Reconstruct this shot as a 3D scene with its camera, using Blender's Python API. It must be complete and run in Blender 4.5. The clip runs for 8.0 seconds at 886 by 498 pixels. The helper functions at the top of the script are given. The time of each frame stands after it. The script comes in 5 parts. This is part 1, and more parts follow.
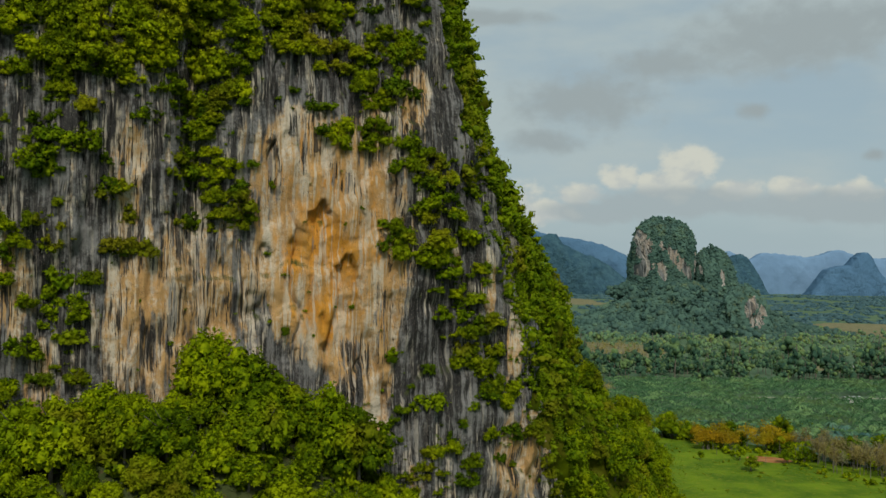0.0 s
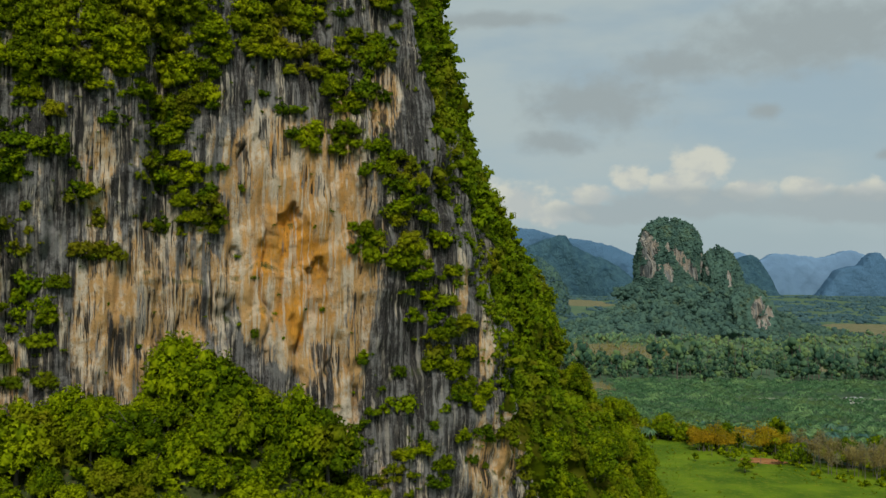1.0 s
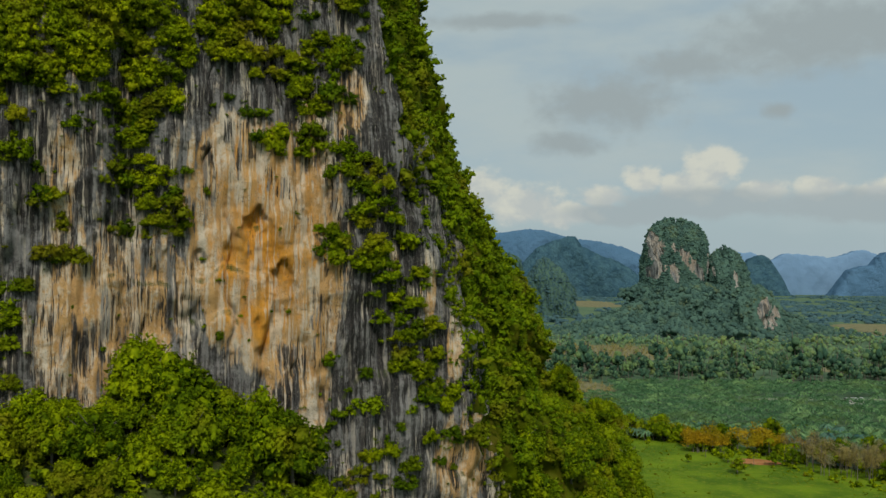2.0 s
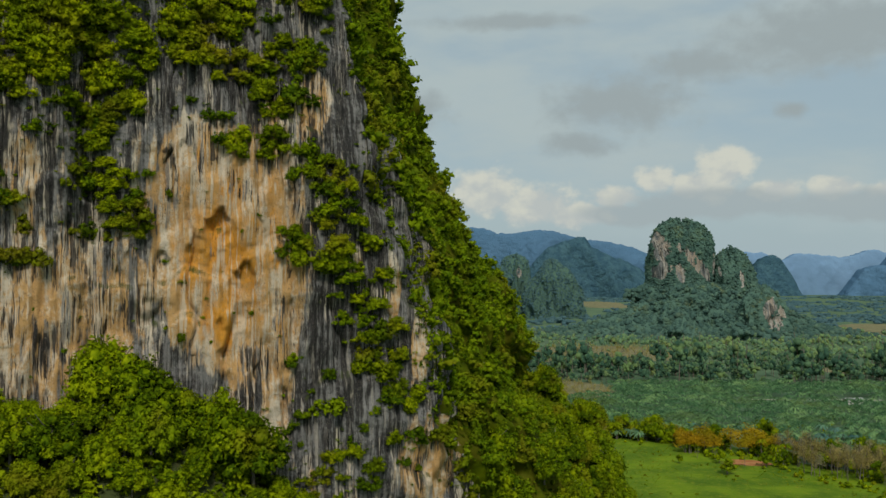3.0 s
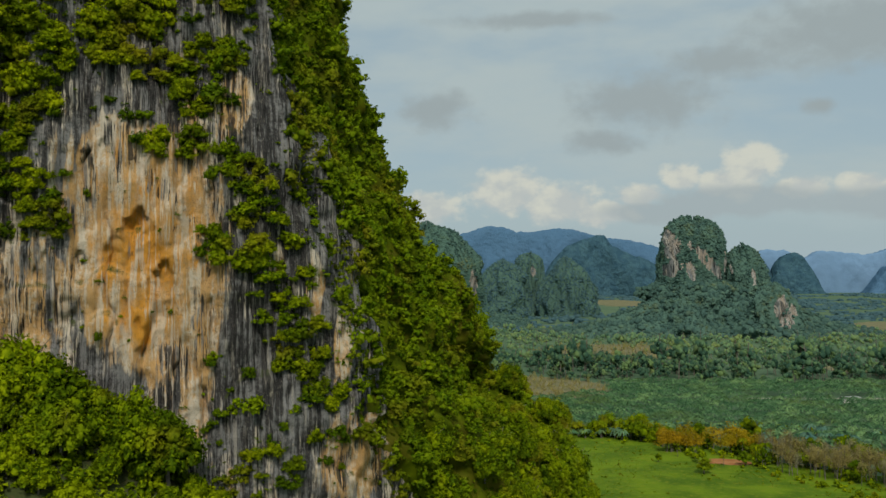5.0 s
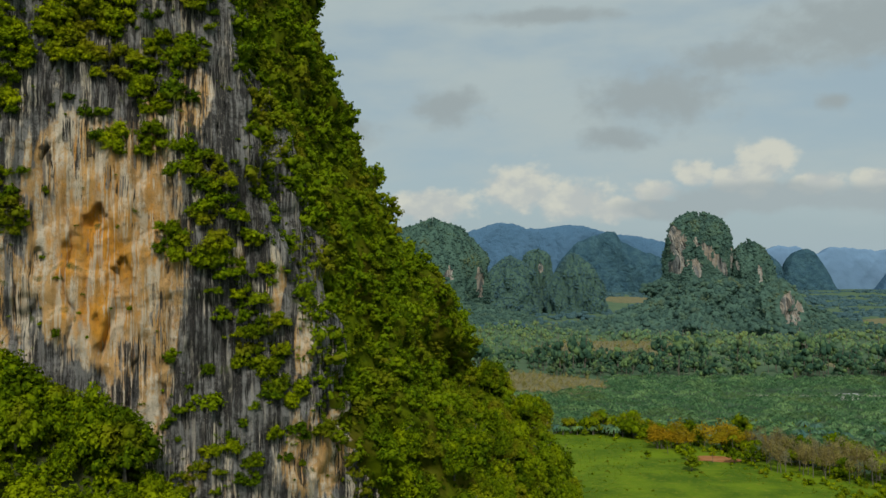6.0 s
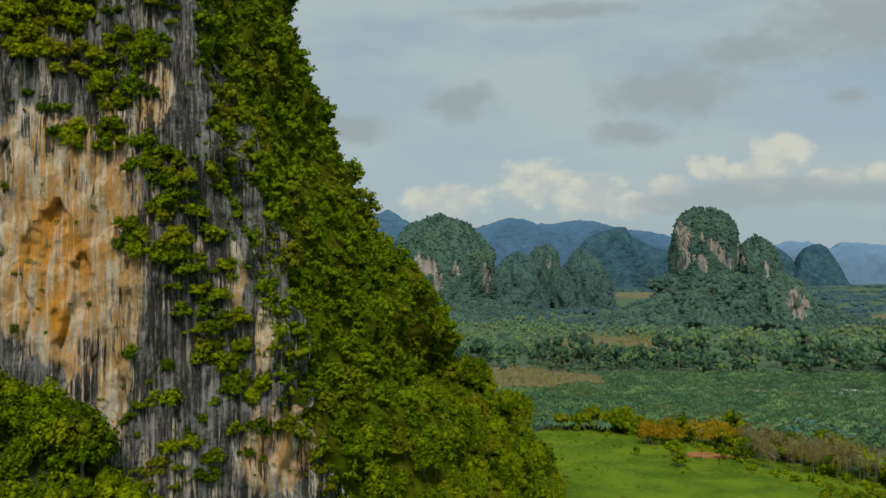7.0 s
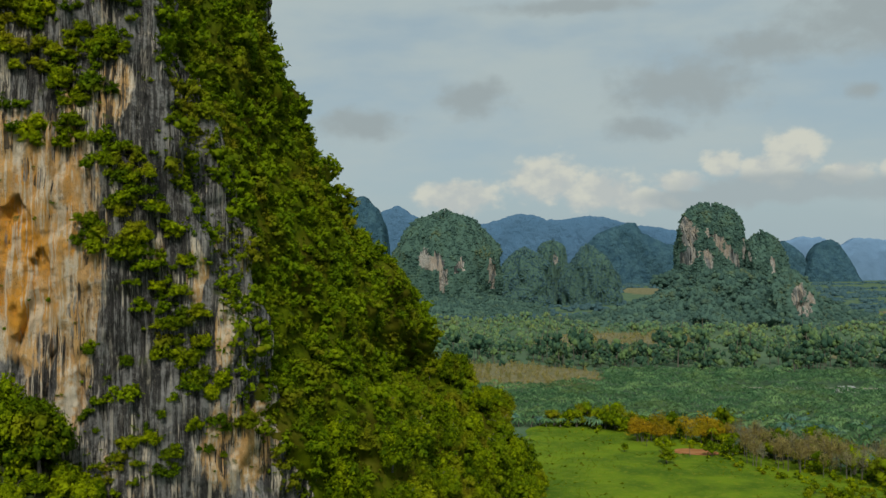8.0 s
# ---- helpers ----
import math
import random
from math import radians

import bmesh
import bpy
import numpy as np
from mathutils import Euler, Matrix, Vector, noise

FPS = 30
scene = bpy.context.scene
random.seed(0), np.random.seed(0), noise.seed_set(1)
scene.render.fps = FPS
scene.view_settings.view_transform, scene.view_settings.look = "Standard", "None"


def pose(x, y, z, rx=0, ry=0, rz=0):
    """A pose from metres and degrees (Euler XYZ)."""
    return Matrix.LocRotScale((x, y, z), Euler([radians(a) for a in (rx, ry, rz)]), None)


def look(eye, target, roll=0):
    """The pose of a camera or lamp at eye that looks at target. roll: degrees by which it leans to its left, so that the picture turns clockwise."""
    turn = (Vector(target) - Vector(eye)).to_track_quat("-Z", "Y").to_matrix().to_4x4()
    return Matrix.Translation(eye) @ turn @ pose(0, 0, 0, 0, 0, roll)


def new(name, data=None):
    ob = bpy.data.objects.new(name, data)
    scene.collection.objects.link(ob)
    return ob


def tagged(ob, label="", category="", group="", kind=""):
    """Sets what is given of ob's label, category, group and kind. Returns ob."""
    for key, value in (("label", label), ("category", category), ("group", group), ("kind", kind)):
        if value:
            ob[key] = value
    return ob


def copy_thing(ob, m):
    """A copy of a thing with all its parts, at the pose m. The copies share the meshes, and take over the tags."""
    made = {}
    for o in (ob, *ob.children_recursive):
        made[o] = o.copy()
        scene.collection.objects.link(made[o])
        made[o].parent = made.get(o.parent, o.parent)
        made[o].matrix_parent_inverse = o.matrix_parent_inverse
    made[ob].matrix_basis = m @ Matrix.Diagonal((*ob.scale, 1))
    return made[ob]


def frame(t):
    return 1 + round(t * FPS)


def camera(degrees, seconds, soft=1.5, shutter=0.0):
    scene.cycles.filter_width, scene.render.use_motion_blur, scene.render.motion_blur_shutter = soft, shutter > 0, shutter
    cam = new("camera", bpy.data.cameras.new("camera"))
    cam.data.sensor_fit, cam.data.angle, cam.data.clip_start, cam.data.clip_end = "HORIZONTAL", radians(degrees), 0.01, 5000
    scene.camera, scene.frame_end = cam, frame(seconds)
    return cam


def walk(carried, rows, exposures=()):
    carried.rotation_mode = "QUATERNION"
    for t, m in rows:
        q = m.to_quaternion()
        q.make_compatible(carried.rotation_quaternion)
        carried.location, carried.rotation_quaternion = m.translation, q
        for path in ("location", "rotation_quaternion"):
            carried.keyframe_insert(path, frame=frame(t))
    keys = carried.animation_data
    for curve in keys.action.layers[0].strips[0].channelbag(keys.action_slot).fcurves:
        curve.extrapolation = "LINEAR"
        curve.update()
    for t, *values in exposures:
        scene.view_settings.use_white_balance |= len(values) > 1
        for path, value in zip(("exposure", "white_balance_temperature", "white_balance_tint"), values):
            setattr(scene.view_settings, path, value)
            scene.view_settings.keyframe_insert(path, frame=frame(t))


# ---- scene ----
cam = camera(50.0, 8.0, soft=1.5)
# seconds, eye in metres, yaw, pitch and roll in degrees
PATH = [
    (0.0, -0.00, 0.03, 100.00, -0.000, 1.339, -0.492),
    (0.5, 4.72, -0.09, 99.99, 0.334, 1.411, -0.362),
    (1.0, 9.84, -0.31, 100.02, 0.690, 1.467, -0.229),
    (1.5, 15.27, -0.51, 100.05, 1.055, 1.515, -0.101),
    (3.0, 32.96, -0.48, 100.01, 2.156, 1.633, 0.214),
    (3.5, 39.18, -0.17, 99.94, 2.520, 1.654, 0.289),
    (4.0, 45.49, 0.30, 99.84, 2.885, 1.656, 0.350),
    (4.5, 51.88, 0.89, 99.73, 3.254, 1.634, 0.396),
    (5.0, 58.32, 1.60, 99.62, 3.629, 1.583, 0.432),
    (6.5, 77.73, 4.16, 99.37, 4.795, 1.261, 0.489),
    (7.0, 84.17, 5.13, 99.33, 5.187, 1.118, 0.498),
    (7.5, 90.57, 6.17, 99.29, 5.568, 0.983, 0.506),
    (8.0, 96.91, 7.31, 99.24, 5.921, 0.880, 0.511),
]
walk(cam, [(t, pose(x, y, z, 90 + pitch, roll, yaw)) for t, x, y, z, yaw, pitch, roll in PATH], exposures=[(0.0, 0.0), (8.0, 0.0)])


# ---- noise and node helpers ----
def hash3(ix, iy, iz, seed):
    h = (ix * 374761393 + iy * 668265263 + iz * 2147483647 + seed * 974711) & 0xFFFFFFFF
    h = ((h ^ (h >> 13)) * 1274126177) & 0xFFFFFFFF
    h = ((h ^ (h >> 15)) * 2246822519) & 0xFFFFFFFF
    return ((h ^ (h >> 16)) & 0xFFFF) / 65535.0


def vnoise(x, y, z, seed=0):
    """Smooth value noise, -1 to 1, on arrays."""
    x, y, z = np.broadcast_arrays(np.asarray(x, float), np.asarray(y, float), np.asarray(z, float))
    fx, fy, fz = np.floor(x), np.floor(y), np.floor(z)
    ix, iy, iz = fx.astype(np.int64), fy.astype(np.int64), fz.astype(np.int64)
    u, v, w = x - fx, y - fy, z - fz
    u, v, w = u * u * (3 - 2 * u), v * v * (3 - 2 * v), w * w * (3 - 2 * w)
    total = 0.0
    for a in (0, 1):
        for b in (0, 1):
            for c in (0, 1):
                weight = (u if a else 1 - u) * (v if b else 1 - v) * (w if c else 1 - w)
                total = total + weight * hash3(ix + a, iy + b, iz + c, seed)
    return total * 2 - 1


def fbm(x, y, z, octaves=4, seed=0, gain=0.5):
    total, amp = 0.0, 1.0
    for k in range(octaves):
        total = total + amp * vnoise(np.asarray(x) * 2 ** k + 17.3 * k, np.asarray(y) * 2 ** k, np.asarray(z) * 2 ** k, seed + k)
        amp *= gain
    return total


def smooth(a, b, x):
    k = np.clip((x - a) / (b - a), 0, 1)
    return k * k * (3 - 2 * k)


def mesh_from(name, verts, faces, mats=(), smooth_shade=True, index=None, normals=None):
    """A mesh from arrays of vertices and equal-sided faces."""
    verts, faces = np.asarray(verts, np.float32), np.asarray(faces, np.int32)
    me = bpy.data.meshes.new(name)
    n, k = faces.shape
    me.vertices.add(len(verts))
    me.vertices.foreach_set("co", verts.ravel())
    me.loops.add(n * k)
    me.loops.foreach_set("vertex_index", faces.ravel())
    me.polygons.add(n)
    me.polygons.foreach_set("loop_start", np.arange(0, n * k, k, dtype=np.int32))
    for m in mats:
        me.materials.append(m)
    if index is not None:
        me.polygons.foreach_set("material_index", np.asarray(index, np.int32))
    me.polygons.foreach_set("use_smooth", np.full(n, smooth_shade))
    me.update(calc_edges=True)
    if normals is not None:
        me.attributes.new("custom_normal", "FLOAT_VECTOR", "POINT").data.foreach_set("vector", np.asarray(normals, np.float32).ravel())
    return me


def grid_faces(rows, cols, ring=False):
    r, c = np.meshgrid(np.arange(rows - 1), np.arange(cols if ring else cols - 1), indexing="ij")
    d = (c + 1) % cols
    return np.stack([r * cols + c, r * cols + d, (r + 1) * cols + d, (r + 1) * cols + c], -1).reshape(-1, 4)


def surfaces(root, verts, faces, kind, parts, joined_pieces=False):
    """The faces of each kind as a part of its own; joined_pieces: the first kind is many small scars past counting."""
    for k, (name, mat) in enumerate(parts):
        used, f = np.unique(faces[kind == k], return_inverse=True)
        ob = new(name, mesh_from(name, verts[used], f.reshape(-1, 4), (mat,)))
        ob.parent = root
        if joined_pieces and k == 0:
            tagged(ob, kind="stuff")


class Nodes:
    """Short hand for building a node tree."""

    def __init__(self, tree):
        self.tree = tree
        tree.nodes.clear()

    def add(self, kind, **settings):
        n = self.tree.nodes.new(kind)
        for key, value in settings.items():
            if key == "blend_type":
                n.blend_type = value
            elif key == "operation":
                n.operation = value
            elif key == "data_type":
                n.data_type = value
            elif key == "noise_dimensions":
                n.noise_dimensions = value
        return n

    def put(self, socket, value):
        if isinstance(value, bpy.types.NodeSocket):
            self.tree.links.new(value, socket)
        elif value is not None:
            socket.default_value = value

    def math(self, op, a, b=None, c=None, clamp=False):
        n = self.add("ShaderNodeMath", operation=op)
        n.use_clamp = clamp
        for s, v in zip(n.inputs, (a, b, c)):
            self.put(s, v)
        return n.outputs[0]

    def vmath(self, op, a, b=None):
        n = self.add("ShaderNodeVectorMath", operation=op)
        self.put(n.inputs[0], a)
        self.put(n.inputs[1], b)
        return n.outputs["Value"] if op in ("LENGTH", "DISTANCE", "DOT_PRODUCT") else n.outputs[0]

    def mix(self, fac, a, b, blend="MIX"):
        n = self.add("ShaderNodeMix", data_type="RGBA", blend_type=blend)
        self.put(n.inputs[0], fac)
        self.put(n.inputs[6], a if isinstance(a, bpy.types.NodeSocket) else (*a, 1))
        self.put(n.inputs[7], b if isinstance(b, bpy.types.NodeSocket) else (*b, 1))
        return n.outputs[2]

    def noise(self, vec, scale, detail=3.0, rough=0.5, distort=0.0):
        n = self.add("ShaderNodeTexNoise")
        self.put(n.inputs["Vector"], vec)
        for key, v in (("Scale", scale), ("Detail", detail), ("Roughness", rough), ("Distortion", distort)):
            n.inputs[key].default_value = v
        return n.outputs["Fac"]

    def step(self, x, a, b, lo=0.0, hi=1.0):
        n = self.add("ShaderNodeMapRange")
        n.interpolation_type = "SMOOTHSTEP"
        for s, v in zip(n.inputs, (x, a, b, lo, hi)):
            self.put(s, v)
        return n.outputs[0]

    def stretch(self, vec, sx, sy, sz):
        return self.vmath("MULTIPLY", vec, (sx, sy, sz))

    def split(self, vec):
        n = self.add("ShaderNodeSeparateXYZ")
        self.put(n.inputs[0], vec)
        return n.outputs

    def join(self, x, y, z):
        n = self.add("ShaderNodeCombineXYZ")
        for s, v in zip(n.inputs, (x, y, z)):
            self.put(s, v)
        return n.outputs[0]

    def bump(self, height, strength, distance):
        n = self.add("ShaderNodeBump")
        n.inputs["Strength"].default_value = strength
        n.inputs["Distance"].default_value = distance
        self.put(n.inputs["Height"], height)
        return n.outputs[0]

    def surface(self, colour, rough=0.9, normal=None, spec=0.2):
        b = self.add("ShaderNodeBsdfPrincipled")
        self.put(b.inputs["Base Color"], colour if isinstance(colour, bpy.types.NodeSocket) else (*colour, 1))
        self.put(b.inputs["Roughness"], rough)
        self.put(b.inputs["Normal"], normal)
        b.inputs["Specular IOR Level"].default_value = spec
        out = self.add("ShaderNodeOutputMaterial")
        self.tree.links.new(b.outputs[0], out.inputs[0])
        return b


def material(name):
    m = bpy.data.materials.new(name)
    m.use_nodes = True
    return m, Nodes(m.node_tree)


# ---- sky, clouds and sun ----
SUN_AZ, SUN_EL = 174.0, 46.0  # degrees clockwise from +y, and above the horizon
world = bpy.data.worlds.new("sky")
scene.world = world
world.use_nodes = True
N = Nodes(world.node_tree)
sky = N.add("ShaderNodeTexSky")
sky.sky_type, sky.sun_disc = "NISHITA", False
sky.sun_elevation, sky.sun_rotation = radians(SUN_EL), radians(SUN_AZ)
sky.altitude, sky.air_density, sky.dust_density, sky.ozone_density = 100, 1.0, 1.5, 1.0
dx, dy, dz = N.split(N.add("ShaderNodeTexCoord").outputs["Generated"])
az = N.math("MULTIPLY", N.math("ARCTAN2", dx, dy), 57.29578)
el = N.math("MULTIPLY", N.math("ARCSINE", dz), 57.29578)
place = N.join(az, el, 0.0)
broad = N.noise(N.stretch(place, 0.055, 0.16, 1.0), 1.0, 5.0, 0.55)
billow = N.noise(N.stretch(place, 0.55, 0.75, 1.0), 1.0, 6.0, 0.55)
puff = N.noise(N.stretch(place, 0.6, 0.8, 1.0), 1.0, 7.0, 0.52)
wide = N.math("ADD", N.math("MULTIPLY", N.math("SUBTRACT", billow, 0.5), 1.5), N.math("MULTIPLY", N.math("SUBTRACT", broad, 0.5), 0.8))
tight = N.math("MULTIPLY", N.math("SUBTRACT", puff, 0.5), 1.5)


def cloud(a, e, ra, re, ragged):
    """How deep a direction lies in one cloud: above 0 inside."""
    u = N.math("DIVIDE", N.math("SUBTRACT", az, a), ra)
    v = N.math("DIVIDE", N.math("SUBTRACT", el, e), re)
    r = N.math("SQRT", N.math("ADD", N.math("MULTIPLY", u, u), N.math("MULTIPLY", v, v)))
    return N.math("ADD", N.math("SUBTRACT", 1.0, r), ragged)


def bank(clouds, ragged):
    depth = None
    for c in clouds:
        d = cloud(*c, ragged)
        depth = d if depth is None else N.math("MAXIMUM", depth, d)
    return depth


grey = bank([(8.5, 10.2, 5.0, 2.2), (20.5, 13.2, 8.5, 2.6), (13.0, 12.0, 4.5, 1.2), (18.2, 9.3, 1.2, 0.6), (-4.0, 9.9, 2.6, 1.4), (6.0, 7.8, 2.5, 0.9), (2.0, 15.0, 6.0, 0.6), (24.5, 6.6, 0.8, 0.5), (-11.0, 8.3, 3.2, 1.2),
             (60, 14, 20, 5), (120, 20, 30, 6), (190, 16, 30, 5), (-60, 16, 22, 5), (-120, 20, 30, 6)], wide)
heaps = bank([(10.6, 5.6, 1.5, 1.0), (14.3, 6.2, 2.1, 1.6), (13.0, 5.2, 2.4, 1.1), (17.2, 4.9, 1.7, 0.8), (20.4, 4.9, 1.7, 0.8), (23.5, 4.6, 1.8, 0.8), (26.5, 4.9, 1.8, 1.0), (0.3, 5.0, 3.0, 1.8), (3.4, 4.2, 3.0, 1.5), (-5.0, 4.0, 3.0, 1.4), (8.2, 4.6, 2.0, 0.9), (6.0, 3.6, 2.5, 1.0),
              (32, 5, 4, 1.5), (45, 5, 6, 2), (-20, 6, 4, 2), (-35, 5, 6, 2)], tight)
base_bank = bank([(13.5, 4.1, 6.5, 1.1), (22.5, 3.8, 6.5, 1.1), (9.0, 3.6, 3.4, 0.8)], N.math("MULTIPLY", tight, 0.8))
veil = N.step(N.math("ADD", broad, N.math("MULTIPLY", el, 0.008)), 0.42, 0.68, 0.30, 0.97)
gap = N.mix(0.7, sky.outputs[0], (2.85, 4.0, 4.55))
colour = N.mix(veil, gap, (4.15, 4.93, 5.0))
colour = N.mix(N.step(el, 4.5, -0.5, 0.0, 0.85), colour, (3.6, 4.55, 4.95))
colour = N.mix(N.step(grey, -0.15, 0.75, 0.0, 0.92), colour, (3.2, 3.75, 3.85))
lit = N.mix(N.step(N.math("ADD", puff, N.math("MULTIPLY", N.math("SUBTRACT", el, 5.0), 0.05)), 0.36, 0.64), (4.75, 5.1, 4.95), (6.1, 6.2, 5.4))
colour = N.mix(N.step(heaps, 0.02, 0.5, 0.0, 0.92), colour, lit)
colour = N.mix(N.math("MULTIPLY", N.step(base_bank, -0.1, 0.45), 0.8), colour, (3.5, 4.1, 4.25))
bg = N.add("ShaderNodeBackground")
bg.inputs[1].default_value = 0.1
N.tree.links.new(colour, bg.inputs[0])
N.tree.links.new(bg.outputs[0], N.add("ShaderNodeOutputWorld").inputs[0])
sun = new("sun", bpy.data.lights.new("sun", "SUN"))
sun.data.energy, sun.data.angle, sun.data.color = 2.9, radians(12), (0.985, 0.95, 0.865)
a, e = radians(SUN_AZ), radians(SUN_EL)
sun.matrix_world = look((300 * math.sin(a) * math.cos(e), 300 * math.cos(a) * math.cos(e), 300 * math.sin(e)), (0, 0, 0))

# ---- materials ----
def leaf_material(name, dark, mid, light, patch=0.05, warm=(0.21, 0.18, 0.01), warm_share=0.66):
    """Leaves that differ from sprig to sprig, from plant to plant and in broad patches of the wood."""
    m, N = material(name)
    geo = N.add("ShaderNodeNewGeometry")
    island = geo.outputs["Random Per Island"]
    plant = N.add("ShaderNodeObjectInfo").outputs["Random"]
    broad = N.noise(geo.outputs["Position"], patch, 3.0, 0.6)
    fine = N.noise(geo.outputs["Position"], patch * 9, 2.0, 0.6)
    speck = N.noise(geo.outputs["Position"], patch * 70, 2.0, 0.75)
    k = N.math("ADD", N.math("MULTIPLY", island, 0.42), N.math("ADD", N.math("MULTIPLY", fine, 0.55), N.math("MULTIPLY", speck, 0.3)))
    k = N.math("ADD", k, N.math("MULTIPLY", N.math("SUBTRACT", plant, 0.5), 0.5))
    colour = N.mix(N.step(k, 0.36, 0.70), dark, mid)
    colour = N.mix(N.step(k, 0.62, 1.0), colour, light)
    shade_kind = N.noise(geo.outputs["Position"], patch * 2.3, 2.0, 0.5)
    colour = N.mix(N.step(shade_kind, 0.52, 0.66, 0.0, 0.55), colour, dark)
    colour = N.mix(N.step(shade_kind, 0.46, 0.34, 0.0, 0.6), colour, light)
    colour = N.mix(N.step(plant, 0.7, 0.95, 0.0, 0.55), colour, tuple(d * k for d, k in zip(mid, (0.42, 0.62, 2.0))))
    colour = N.mix(N.step(N.math("ADD", broad, N.math("MULTIPLY", plant, 0.1)), warm_share - 0.12, warm_share + 0.12, 0.0, 0.75), colour, warm)
    b = N.add("ShaderNodeBsdfPrincipled")
    N.put(b.inputs["Base Color"], colour)
    b.inputs["Roughness"].default_value = 0.62
    N.put(b.inputs["Normal"], N.bump(speck, 0.25, 0.08 / patch / 4))
    b.inputs["Specular IOR Level"].default_value = 0.04
    tr = N.add("ShaderNodeBsdfTranslucent")
    N.put(tr.inputs[0], colour)
    mx = N.add("ShaderNodeMixShader")
    mx.inputs[0].default_value = 0.36
    N.tree.links.new(b.outputs[0], mx.inputs[1])
    N.tree.links.new(tr.outputs[0], mx.inputs[2])
    N.tree.links.new(mx.outputs[0], N.add("ShaderNodeOutputMaterial").inputs[0])
    return m


m_leaf = leaf_material("leaves", (0.045, 0.086, 0.002), (0.135, 0.207, 0.002), (0.28, 0.35, 0.004), 0.05, warm_share=0.66)
m_leaf_brow = leaf_material("yellow-green leaves", (0.085, 0.128, 0.002), (0.225, 0.29, 0.002), (0.41, 0.45, 0.004), 0.05, warm_share=0.64)
m_leaf_big = leaf_material("tree leaves", (0.055, 0.10, 0.002), (0.175, 0.245, 0.002), (0.34, 0.40, 0.004), 0.06, warm_share=0.68)
# valley leaves and fronds carry distance haze as extra blue in their colour
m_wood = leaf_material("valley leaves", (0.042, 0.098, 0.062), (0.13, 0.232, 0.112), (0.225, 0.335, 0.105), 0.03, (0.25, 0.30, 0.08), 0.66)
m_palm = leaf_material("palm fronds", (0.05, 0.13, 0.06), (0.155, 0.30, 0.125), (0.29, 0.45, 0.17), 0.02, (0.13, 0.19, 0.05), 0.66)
# haze put into the colour: bluer leaves, dark and light drawn close together
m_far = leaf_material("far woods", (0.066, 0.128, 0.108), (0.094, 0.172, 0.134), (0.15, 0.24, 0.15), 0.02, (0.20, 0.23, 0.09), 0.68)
m_far_hazy = leaf_material("farther woods", (0.064, 0.13, 0.15), (0.08, 0.155, 0.17), (0.105, 0.185, 0.18), 0.012, (0.07, 0.12, 0.12), 0.74)
m_rust = leaf_material("rusty leaves", (0.24, 0.17, 0.008), (0.48, 0.29, 0.010), (0.62, 0.40, 0.016), 0.05, (0.32, 0.27, 0.01), 0.6)
m_twig = leaf_material("bare twigs", (0.21, 0.165, 0.055), (0.34, 0.28, 0.09), (0.46, 0.39, 0.14), 0.05, (0.22, 0.23, 0.06), 0.62)

m_weed = leaf_material("meadow weeds", (0.09, 0.16, 0.004), (0.15, 0.23, 0.005), (0.24, 0.30, 0.01), 0.05, (0.2, 0.2, 0.02), 0.6)
m_creeper = leaf_material("creepers", (0.02, 0.036, 0.002), (0.07, 0.10, 0.002), (0.15, 0.19, 0.004), 0.06, (0.11, 0.095, 0.01), 0.6)

m_bark, N = material("bark")
at = N.add("ShaderNodeNewGeometry").outputs["Position"]
N.surface(N.mix(N.noise(at, 1.5, 4.0), (0.07, 0.06, 0.045), (0.22, 0.2, 0.16)), 0.9)


